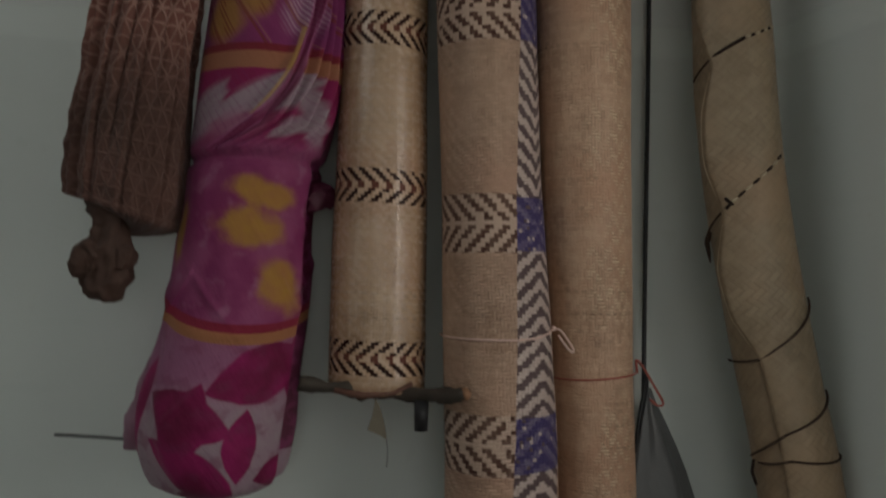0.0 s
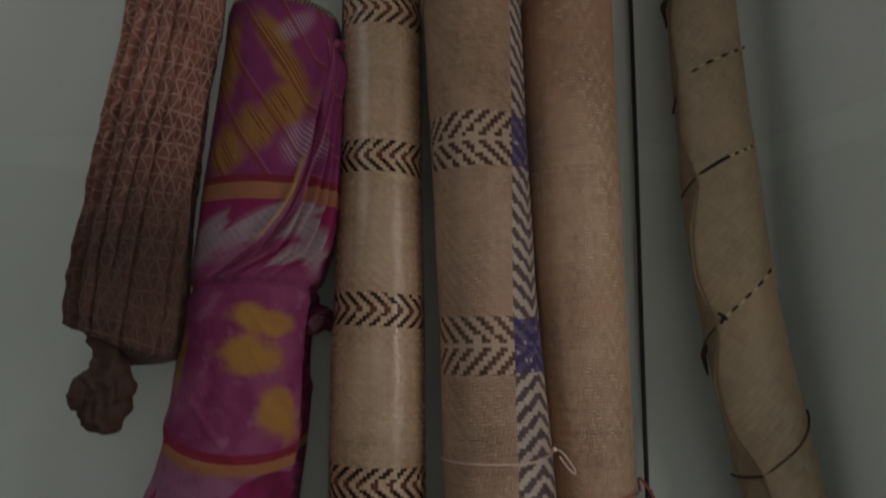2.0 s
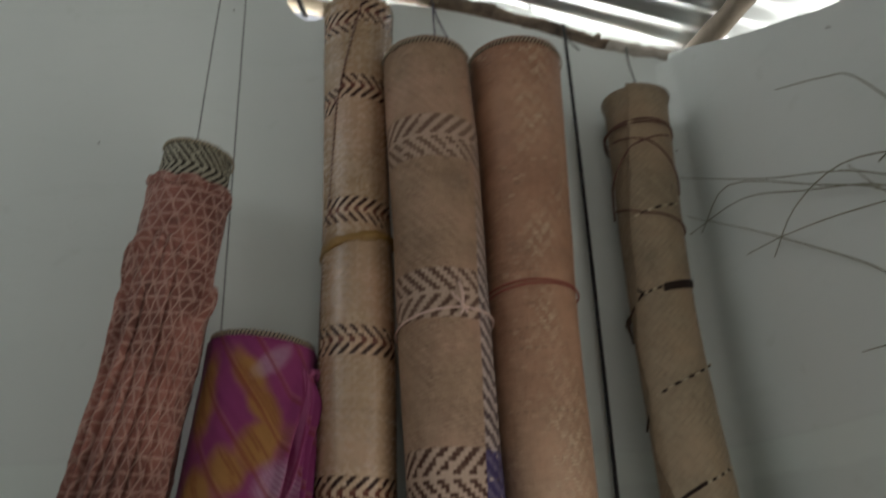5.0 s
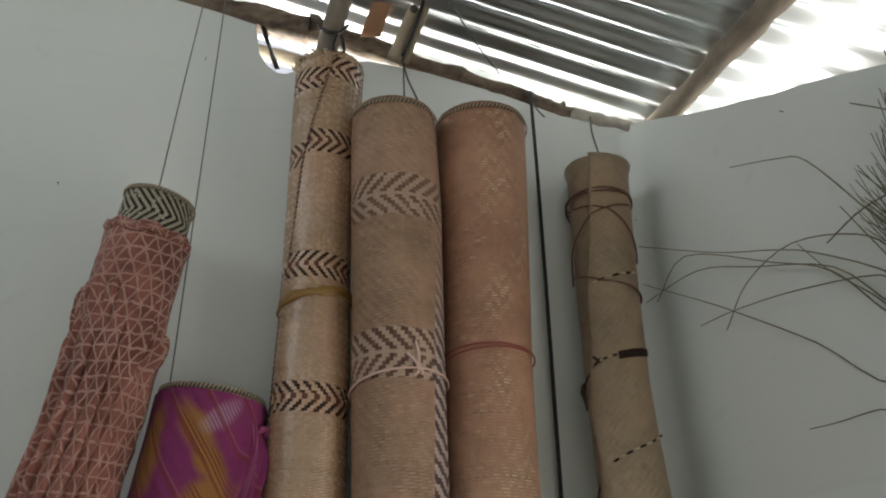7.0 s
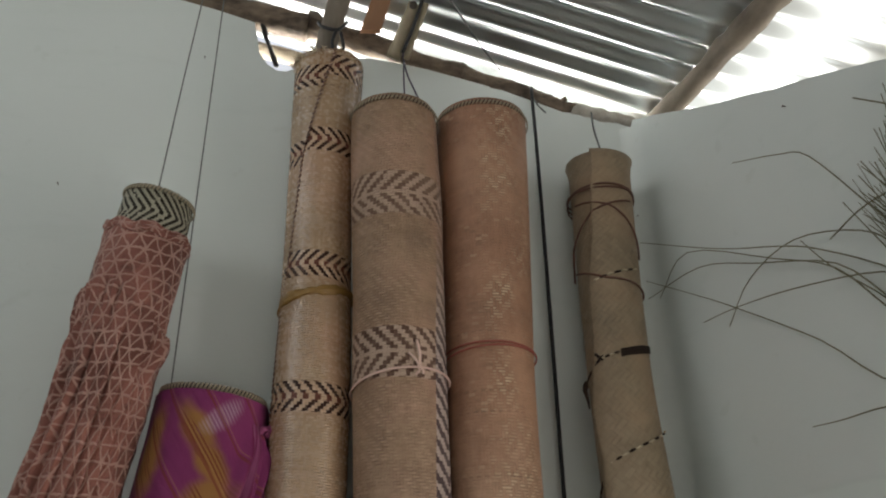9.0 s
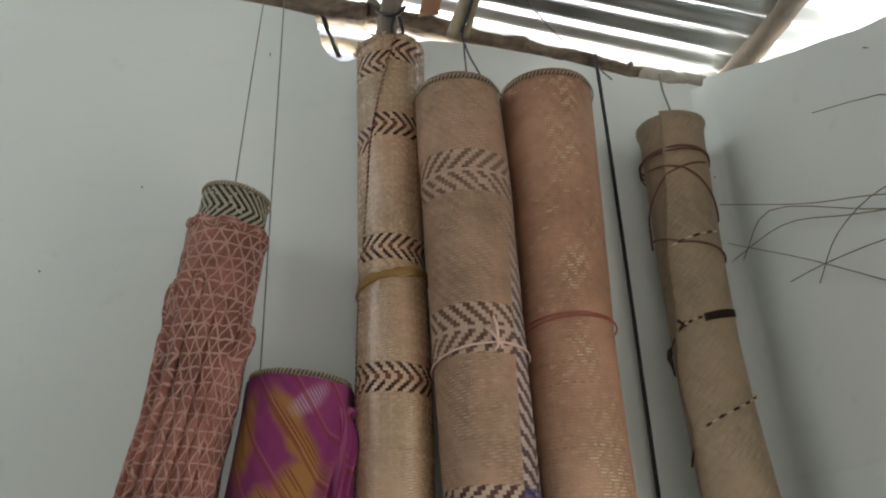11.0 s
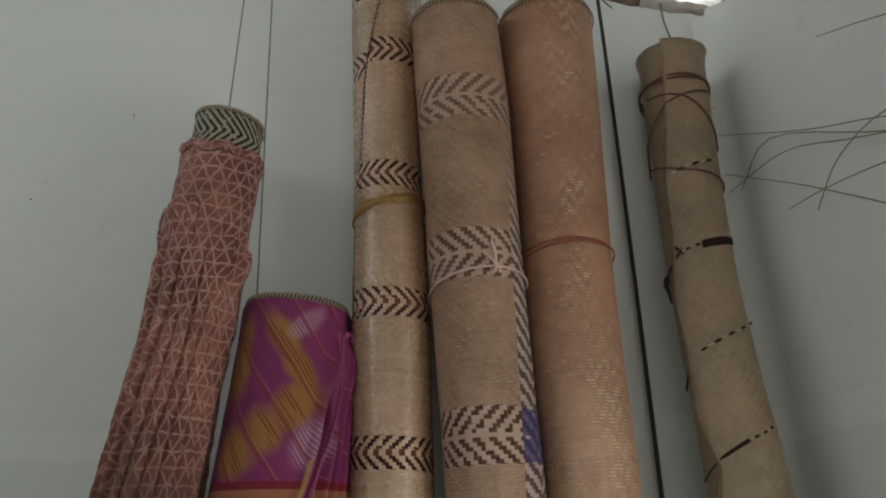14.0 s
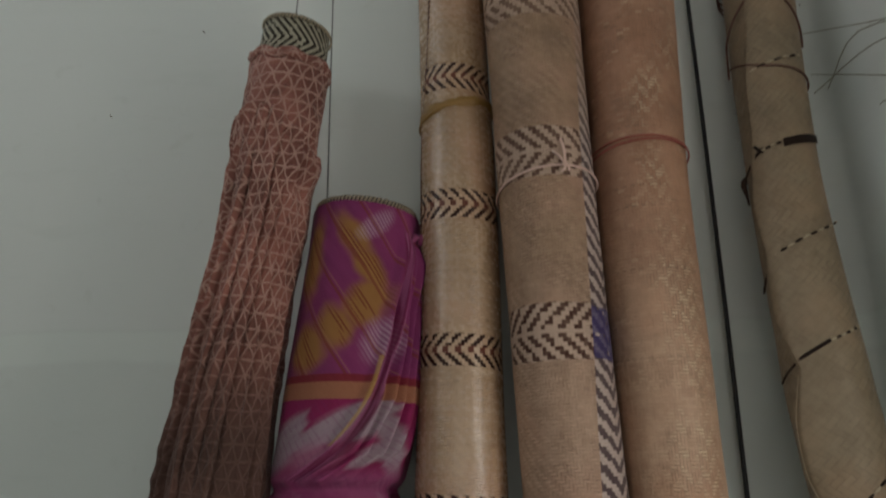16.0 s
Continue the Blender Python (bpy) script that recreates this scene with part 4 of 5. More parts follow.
def braided_rim(axis, z, parent, dark, pale, step=0.0078, thick=0.0019, slope=0.0):
    """The plaited edge of a sheet: short slanting stitches, dark and pale by turns."""
    n = int(2 * math.pi * axis.at(z)[2] / step)
    for material, label, odd in ((dark, "dark stitches of the plaited edge", 0), (pale, "pale stitches of the plaited edge", 1)):
        bm = bmesh.new()
        for k in range(n):
            a = 360.0 * (k + 0.5 * odd) / n
            w = 180.0 / n
            wob = 0.0012 * noise.noise(Vector((k * 0.9, odd, z)))
            p, q = axis.on(z - 0.0095 + wob, a - w * 0.7, 0.0), axis.on(z + 0.0015 + wob, a + w * 0.6, -0.0005)
            tube([p, (p + q) / 2 + (axis.on(z, a, 0.001) - axis.on(z, a, 0.0)), q], [f * thick * (1.0 + 0.25 * odd) for f in (0.5, 0.85, 0.55)], 5, bm)
        part("plaited_edge", tilt(bm, axis, z - 0.2, z - 0.01, slope), material, parent, label)


def build_purple_mat():
    mat = thing("rolled_mat", "thick rolled straw mat with brown chevrons and a purple stripe", "rolled mat", group="hanging rolled mats")
    seam = lambda z: 128 + 4 * math.sin(z * 3)
    part("straw_sheet", rolled_sheet(A4, 0.80, 2.746, seam, 1.5, shape=lambda a, z: lumps(a, z, 5.0, 0.003), arc=0.098), M["mat_purple"], mat)
    braided_rim(A4, 2.737, mat, M["tan_stitch"], M["rim_straw"], 0.0092, 0.0020)
    z1 = lambda a: 2.083 + 0.022 * math.cos(radians(a - 20))
    tie = part("upper_tie", ring(A4, z1, -190, 175, 0.0024, 0.002), M["pink_string"], mat, "pale pink cotton string")
    k = A4.on(2.104, 10, 0.006)
    bm = bmesh.new()
    bmesh.ops.create_icosphere(bm, subdivisions=2, radius=0.0055, matrix=Matrix.Translation(k))
    for end in ((-0.006, 0.002, 0.055), (-0.022, 0.002, 0.028), (-0.008, -0.002, -0.016), (0.006, -0.002, -0.014)):
        tube(spline([k, k + Vector(end) * 0.5 + Vector((0.003, -0.002, 0)), k + Vector(end)], 4), [0.0026] * 9, 6, bm)
    part("knot", bm, M["pink_string"], tie)
    z2 = lambda a: 1.208 + 0.016 * (a / 60 if a > 0 else 0.1) ** 2
    tie = part("lower_tie", ring(A4, z2, -190, 58, 0.0020, 0.002), M["pink_string"], mat, "pale pink cotton string")
    k = A4.on(1.225, 56, 0.004)
    bm = tube(spline([k, k + Vector((0.012, -0.006, -0.004)), k + Vector((0.032, -0.006, -0.03)), k + Vector((0.036, -0.005, -0.042)), k + Vector((0.026, -0.005, -0.036)), k + Vector((0.008, -0.004, -0.012))], 5), 0.0022, 6)
    bmesh.ops.create_icosphere(bm, subdivisions=2, radius=0.005, matrix=Matrix.Translation(k))
    part("knot", bm, M["pink_string"], tie)


def build_plain_mat():
    mat = thing("rolled_mat", "plain tan rolled straw mat in a twill weave", "rolled mat", group="hanging rolled mats")
    seam = lambda z: 150.0
    part("straw_sheet", rolled_sheet(A5, 0.80, 2.768, seam, 1.5, shape=lambda a, z: lumps(a, z, 9.0, 0.002), arc=0.095), M["mat_plain"], mat)
    braided_rim(A5, 2.759, mat, M["tan_stitch"], M["rim_straw"], 0.0092, 0.0020)
    for dz, ph in ((0.0, 0), (0.007, 25)):
        part("upper_tie", ring(A5, lambda a: 2.152 + dz + 0.012 * math.cos(radians(a - 10 + ph)), -180, 180, 0.0019, 0.002), M["red_string"], mat, "reddish string")
    tie = part("lower_tie", ring(A5, lambda a: 1.133 + 0.006 * math.sin(radians(a)), -180, 66, 0.0019, 0.002), M["red_string"], mat, "reddish string")
    k = A5.on(1.137, 66, 0.003)
    pts = [k + Vector(d) for d in ((0, 0, 0), (-0.004, -0.006, 0.024), (0.008, -0.008, 0.012), (0.032, -0.006, -0.025), (0.05, -0.006, -0.056), (0.04, -0.006, -0.062), (0.024, -0.006, -0.05))]
    part("loop", tube(spline(pts, 5), 0.0027, 6), M["red_string"], tie)


def stitch(axis, a0, z0, a1, z1, mat, n=6):
    """A strip that runs over the roll in short bindings, dark and pale by turns."""
    for k in range(n):
        f0, f1 = k / n, (k + 0.9) / n
        p, q = axis.on(z0 + (z1 - z0) * f0, a0 + (a1 - a0) * f0, 0.001), axis.on(z0 + (z1 - z0) * f1, a0 + (a1 - a0) * f1, 0.001)
        mid = axis.on(z0 + (z1 - z0) * (f0 + f1) / 2, a0 + (a1 - a0) * (f0 + f1) / 2, 0.0025)
        part("stitch", tube([p, mid, q], [0.0014, 0.0028, 0.0014], 6), M["dark_raffia" if k % 2 else "pale_raffia"], mat)


def build_pandan_mat():
    mat = thing("rolled_mat", "narrow rolled pandan mat bound with dark raffia", "rolled mat", group="hanging rolled mats")
    mat.location, mat.scale = (0.0005, 0.0370, -0.0372), (1.024, 1.024, 1.024)
    seam = lambda z: float(np.interp(z, [0.7, 0.96, 1.07, 1.18, 1.25, 1.34, 1.43, 1.53, 1.63, 1.72, 1.82, 1.95, 2.05, 2.21, 2.32, 2.46, 2.66, 2.76], [-45, -46, -46, -48, -70, -75, -62, -74, -70, -58, -82, -72, -80, -66, -64, -48, -37, -36]))
    gap = lambda z: 0.002 if z < 1.18 else 0.002 + 0.015 * math.sin(math.pi * ((1.72 - z) / 0.27 % 1.0)) if z < 1.72 else 0.004 + 0.006 * max(0.0, math.sin(math.pi * (z - 1.75) / 0.42))
    part("straw_sheet", rolled_sheet(A6, 0.75, 2.694, seam, 1.55, pitch=0.007, nz=110, shape=lambda a, z: lumps(a, z, 14.0, 0.0035) + 0.008 * math.exp((z - 2.694) / 0.016), arc=0.075, flare=gap), M["mat_pandan"], mat)
    for z0, z1 in ((1.47, 1.72), (1.20, 1.45), (1.76, 1.93)):
        pts = [A6.on(z, seam(z) - 0.8, gap(z) * (1.0 if z < 1.75 else 0.0) - 0.001) for z in np.linspace(z0, z1, 26)]
        part("sheet_edge", tube(pts, [0.0004 + 0.0018 * math.sin(math.pi * k / 25) for k in range(26)], 6), M["pale_raffia"], mat, "pale strip along the edge of the sheet")
    for dz, s in ((0.0, 0.010), (-0.009, 0.018), (0.006, -0.006)):
        part("upper_binding", ring(A6, lambda a: 2.588 + dz + s * math.cos(radians(a + 20)), -180, 180, 0.0022, 0.002), M["raffia"], mat, "brown raffia binding")
    cross = ((-92, 2.44, -40, 2.525), (-40, 2.525, 35, 2.56), (-75, 2.555, -12, 2.537), (-12, 2.537, 30, 2.49), (30, 2.49, 70, 2.42), (-92, 2.378, -32, 2.347), (-32, 2.347, 75, 2.318), (-92, 2.44, -100, 2.36))
    for a0, z0, a1, z1 in cross:
        part("binding", ring(A6, lambda a: z0 + (z1 - z0) * (a - a0) / (a1 - a0) + 0.003 * math.sin(math.pi * (a - a0) / (a1 - a0)), a0, a1, 0.0024, 0.002, n=14), M["raffia"], mat, "brown raffia binding")
    stitch(A6, -52, 2.343, 36, 2.376, mat, 7)
    stitch(A6, -54, 2.158, -22, 2.168, mat, 4)
    part("dark_patch", strap(A6, lambda a: 2.171 + 0.00026 * a, -20, 47, 0.0185, 0.0015, wave=0.2), M["dark_raffia"], mat, "dark brown cloth patch")
    stitch(A6, -63, 1.936, 60, 2.008, mat, 11)
    part("stitch", ring(A6, lambda a: 1.737 + 0.029 * (a + 54) / 41, -54, -13, 0.0034, 0.001, n=10), M["dark_raffia"], mat)
    stitch(A6, -12, 1.766, 40, 1.796, mat, 7)
    stitch(A6, -50, 1.461, 30, 1.553, mat, 8)
    for a0, z0, a1, z1 in ((-54, 2.158, -102, 2.11), (-63, 1.936, -100, 1.875), (-50, 1.461, -103, 1.405), (-54, 1.737, -95, 1.70)):
        part("binding", ring(A6, lambda a: z0 + (z1 - z0) * (a - a0) / (a1 - a0), a0, a1, 0.0022, 0.0015, n=10), M["old_raffia"], mat, "dark brown raffia binding")
    for z, a in ((2.158, -54), (1.461, -50)):
        c = A6.on(z, a, 0.003)
        bm = tube([c + Vector((-0.012, 0, 0.009)), c, c + Vector((0.012, 0, -0.007))], 0.003, 6)
        tube([c + Vector((-0.010, 0, -0.010)), c, c + Vector((0.012, 0, 0.010))], 0.003, 6, bm)
        part("crossing", bm, M["dark_raffia"], mat, "dark raffia crossing")
    for z, a in ((1.395, -100), (2.105, -98)):
        t = A6.on(z, a, 0.003)
        part("binding_end", bark(tube([t + Vector((0.002, -0.003, 0.016)), t + Vector((-0.003, -0.004, 0.006)), t + Vector((-0.005, -0.004, -0.006)), t + Vector((-0.001, -0.004, -0.024)), t + Vector((0.002, -0.003, -0.044))], [0.003, 0.005, 0.0055, 0.0035, 0.0015], 7), 0.003, 80), M["old_raffia"], mat, "dark raffia end")
    for a0, z0, a1, z1 in ((-108, 1.169, -48, 1.178), (-48, 1.178, 62, 1.29), (-95, 0.995, -35, 1.047), (-35, 1.047, 62, 1.12), (-80, 0.987, -35, 1.001), (-35, 1.001, 70, 1.003)):
        part("binding", ring(A6, lambda a: z0 + (z1 - z0) * (a - a0) / (a1 - a0) - 0.003 * math.sin(math.pi * (a - a0) / (a1 - a0)), a0, a1, 0.0023, 0.0015, n=14), M["old_raffia"], mat, "dark brown raffia binding")
    e = A6.on(0.99, -88, 0.003)
    part("binding_end", tube([e, e + Vector((-0.006, -0.004, -0.02)), e + Vector((0.002, -0.005, -0.045))], 0.003, 6), M["dark_raffia"], mat, "dark raffia end")


def cloth_tube(axis, z0, z1, shape, arc, nz=150, na=150, close=0.0, slant=None, foot=None):
    """A cloth wrapped round a roll; shape gives its folds."""
    bm = bmesh.new()
    rows, uvs = [], []
    for k in range(nz + 1):
        z = z0 + (z1 - z0) * k / nz
        x, y, r = axis.at(z)
        row, uv = [], []
        for i in range(na + 1):
            a = -math.pi + 2 * math.pi * i / na
            rr = r + shape(math.degrees(a), z)
            lift = slant(math.degrees(a)) * max(0.0, (z - z1 + 0.2) / 0.2) if slant else 0.0
            row.append((x + rr * math.sin(a), y - rr * math.cos(a), z + lift)), uv.append((a * arc, z + lift))
        rows.append(row), uvs.append(uv)
    if foot:
        for k, row in enumerate(rows):
            for i, p in enumerate(row):
                a = -180.0 + 360.0 * i / na
                row[i] = (p[0], p[1], p[2] + foot(a) * max(0.0, 1.0 - (p[2] - z0) / 0.25) ** 2)
    if close:
        x, y, r = axis.at(z0)
        base = rows[0]
        for f, d in ((0.93, close * 0.4), (0.7, close * 0.8), (0.35, close), (0.02, close)):
            row = [(x + (p[0] - x) * f, y + (p[1] - y) * f, z0 - d + (p[2] - z0)) for p in base]
            rows.insert(0, row), uvs.insert(0, [(u, z0 - d) for u, _ in uvs[0]])
    grid(bm, rows, False, uvs)
    bmesh.ops.remove_doubles(bm, verts=bm.verts, dist=0.00001)
    return bm


def bump(x, centre, width):
    return math.exp(-((x - centre) / width) ** 2)


def crease(x, centre, width):
    """A sharp fold: a ridge with a steep side."""
    d = (x - centre) / width
    return math.exp(-abs(d) * (1.6 if d > 0 else 0.7))


def lace_folds(a, z):
    q = radians(a)
    out = lumps(q, z, 21.0, 0.004)
    amount = float(np.interp(z, [1.45, 1.6, 2.05, 2.2, 2.26], [0.6, 0.7, 0.7, 0.45, 0.0]))
    for a0, lean, w, h, z0, z1 in ((-62, 30, 7, 9, 1.3, 2.3), (-40, 34, 6, 10, 1.3, 2.2), (-20, 30, 5, 7, 1.3, 2.05), (-4, 36, 6, 9, 1.5, 2.3), (14, 30, 5, 8, 1.3, 2.1), (33, 26, 6, 8, 1.6, 2.3),
                                   (52, 26, 6, 7, 1.3, 2.0), (72, 24, 7, 9, 1.3, 2.3), (-85, 26, 8, 8, 1.3, 2.3), (-110, 20, 9, 8, 1.3, 2.3), (100, 20, 9, 8, 1.3, 2.3)):
        wave = 5 * noise.noise(Vector((a0, z * 4, 2)))
        fade = max(0.0, min(1.0, (z - z0) / 0.12, (z1 - z) / 0.12))
        d0 = a - (a0 + lean * (z - 1.75) * 1.2 + wave)
        out += amount * fade * (0.0018 * h * (crease(d0, 0.0, w) - 0.09) - (0.004 + 0.0010 * h) * bump(d0, 0.8 * w, 2.4))
    out += amount * 0.003 * noise.noise(Vector((a * 0.09, z * 3.0, 7)))
    out += 0.0035 * (0.3 - abs(noise.noise(Vector((a * 0.14 - z * 3, z * 9, 12))))) * amount
    out += 0.006 * (0.25 - abs(noise.noise(Vector((a * 0.05 + z * 6, z * 17, 9)))))
    # the lower cloth is gathered over the upper one and hangs out at its edge
    edge = float(np.interp(a, [-180, -70, -30, 8, 34, 51, 69, 100, 180], [2.20, 2.230, 2.250, 2.238, 2.198, 2.180, 2.150, 2.16, 2.20])) + 0.003 * math.sin(a * 0.21)
    below = edge - z
    if below > 0:
        out += float(np.interp(below, [0, 0.004, 0.02, 0.06, 0.14, 0.22], [0.0, 0.007, 0.008, 0.004, 0.001, 0.0])) * (1.0 + 0.3 * bump(a, -55, 22))
        gather = float(np.interp(below, [0, 0.004, 0.03, 0.12], [0.0, 1.0, 1.0, 0.0]))
        out += gather * (0.0035 * math.sin(a * 0.30 + 9 * below + 2 * math.sin(a * 0.07)) + 0.002 * math.sin(a * 0.71 + 1.3))
    else:
        out -= 0.003 * math.exp(below / 0.02)
    out += 0.014 * bump(a, 62, 26) * bump(z, 2.125, 0.035) - 0.006 * bump(a, 66, 30) * bump(z, 2.075, 0.016)
    out += 0.004 * noise.noise(Vector((a * 0.06, z * 30, 4))) * bump(z, 2.15, 0.06)
    out -= 0.006 * bump(z, 2.375, 0.008) + 0.004 * bump(z, 1.43, 0.02)
    out += 0.004 * noise.noise(Vector((a * 0.05, z * 22, 1))) * bump(z, 2.385, 0.03)
    return out


def build_rose_roll():
    roll = thing("rolled_mat", "rolled mat wrapped in dusty rose lace cloth with triangles", "rolled mat", group="hanging rolled mats")
    roll.location, roll.scale = (0.0008, 0.0647, -0.0651), (1.042, 1.042, 1.042)
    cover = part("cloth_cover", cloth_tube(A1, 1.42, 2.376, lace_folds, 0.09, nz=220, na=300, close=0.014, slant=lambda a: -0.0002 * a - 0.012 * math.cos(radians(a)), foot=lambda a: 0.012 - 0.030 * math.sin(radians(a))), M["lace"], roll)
    inner = Axis([(z, x, y, r - 0.006) for z, x, y, r in ((2.47, -0.243, -0.10, 0.0775), (2.3, -0.259, -0.106, 0.082), (2.2, -0.266, -0.108, 0.083))])
    part("straw_end", tilt(rolled_sheet(inner, 2.26, 2.456, lambda z: 140.0, 2.2, nz=16, arc=0.078), inner, 2.26, 2.45, -0.17), M["cap"], roll, "black and white chevron straw end")
    braided_rim(inner, 2.456, roll, M["cap_edge"], M["rim_straw"], 0.0075, 0.0019, -0.17)
    for lift, r0 in ((-0.002, 0.0055), (-0.012, 0.0065)):
        pts = [A1.on(2.376 + lift - 0.0002 * a - 0.012 * math.cos(radians(a)) + 0.004 * math.sin(a * 0.13), a, 0.001 + 0.003 * noise.noise(Vector((a * 0.05, lift * 90, 0)))) for a in np.linspace(-180, 180, 90)]
        bm = tube(pts, [r0 * (1 + 0.5 * noise.noise(Vector((k * 0.33, lift * 50, 4)))) for k in range(90)], 10)
        part("rolled_hem", bm, M["lace"], cover)
    # gathered corner knotted below the roll
    def crumple(bm, folds, amount, fine, seed):
        for v in bm.verts:
            q = Vector((v.co.x, v.co.y, v.co.z * 0.38)) * folds + Vector((seed, 0, 0))
            ridge = 1.0 - 2.0 * abs(noise.noise(q)) - 0.6 * abs(noise.noise(q * 2.3))
            d = Vector((v.co.x + 0.374, v.co.y + 0.13, 0)).normalized()
            v.co += d * amount * ridge + fine * noise.noise_vector(v.co * 90)
        return bm

    pts = spline([(-0.366, -0.125, 1.445), (-0.368, -0.13, 1.412), (-0.370, -0.13, 1.385), (-0.372, -0.13, 1.350), (-0.374, -0.13, 1.312), (-0.382, -0.13, 1.278)], 9)
    radii = [float(np.interp(k / (len(pts) - 1), [0, 0.2, 0.4, 0.6, 0.8, 0.95, 1.0], [0.040, 0.025, 0.026, 0.034, 0.032, 0.026, 0.012])) for k in range(len(pts))]
    part("knotted_tail", crumple(tube(pts, radii, 54), 42, 0.013, 0.003, 1.0), M["lace_plain"], roll)
    for x, z, rx, rz, seed in ((-0.398, 1.350, 0.022, 0.036, 3.0), (-0.350, 1.352, 0.020, 0.024, 8.0)):
        bm = bmesh.new()
        bmesh.ops.create_icosphere(bm, subdivisions=5, radius=1.0, matrix=Matrix.Translation((x, -0.145, z)) @ Matrix.Rotation(0.3, 4, "Y") @ Matrix.Diagonal((rx, 0.024, rz, 1)))
        part("tail_knot", crumple(bm, 46, 0.010, 0.003, seed), M["lace_plain"], roll)


def flower_folds(a, z):
    q = radians(a)
    out = lumps(q, z, 33.0, 0.005)
    # bound at the knot, with a long drape from the upper corner
    out -= 0.010 * bump(z, 1.522, 0.010) - 0.007 * crease(z, 1.540, 0.012) * bump(a, 0, 50)
    if z > 1.53:
        on = float(np.interp(z, [1.53, 1.58, 1.92, 1.985], [0.35, 1, 1, 0]))
        base = float(np.interp(z, [1.535, 1.58, 1.67, 1.765, 1.86, 1.95], [-38, -4, 19, 31, 39, 45]))
        spread = float(np.interp(z, [1.54, 1.70, 1.95], [1.0, 0.62, 0.34]))
        for k, (off, h, w) in enumerate(((0, 18, 5), (17, 12, 4), (30, 19, 5), (47, 13, 4), (60, 17, 5), (78, 12, 5))):
            ridge = base + off * spread + 2.5 * noise.noise(Vector((k * 3.1, z * 9, 0)))
            d = a - ridge
            out += on * 0.001 * h * (math.exp(-(d / w) ** 2) if d < 0 else math.exp(-(d / (w * 0.45)) ** 2))
            out -= on * 0.0045 * bump(d, w * 1.1, 2.2)
        s = z + a * 0.00205
        for c, h in ((1.99, 2.2), (1.955, 3.0), (1.86, 2.6), (1.80, 2.2), (1.90, 1.6), (1.74, 1.5)):
            out += 0.001 * h * crease(s, c, 0.008) * bump(a, -15, 48)
        out += 0.002 * noise.noise(Vector((a * 0.04, z * 14, 5)))
    else:
        out += 0.005 * noise.noise(Vector((a * 0.03, z * 8, 3)))
        out += 0.007 * crease(z - 0.0032 * (a + 38), 1.335, 0.006) * (1 if a < -36 else 0) * bump(a, -50, 20) + 0.007 * crease(z + 0.0020 * (a + 38), 1.335, 0.006) * bump(a, -14, 24)
        out += 0.006 * crease(z + 0.0013 * (a - 30), 1.475, 0.007) * bump(a, 28, 24) + 0.005 * crease(z + 0.0022 * (a - 30), 1.425, 0.007) * bump(a, 34, 22) + 0.005 * crease(z + 0.003 * (a - 30), 1.355, 0.007) * bump(a, 34, 24)
        out += 0.004 * crease(z - 0.002 * a, 1.17, 0.010) * bump(a, -20, 30) + 0.004 * crease(z + 0.002 * a, 1.09, 0.010) * bump(a, 25, 25)
        out += 0.005 * crease(z, 1.44 - 0.0005 * a, 0.012) * bump(a, 40, 25) + 0.005 * crease(z, 1.235 + 0.000012 * a * a, 0.012)
        out -= float(np.interp(z, [1.0, 1.2, 1.5], [0.020, 0.016, 0.012])) * bump(a, 78, 12)
        out += 0.006 * crease(a, 60, 6) - 0.006 * bump(a - 120 * (1.2 - z), -62, 8) * float(np.interp(z, [1.0, 1.2, 1.3], [1, 1, 0]))
    out += 0.006 * bump(a, 100, 10)
    return out


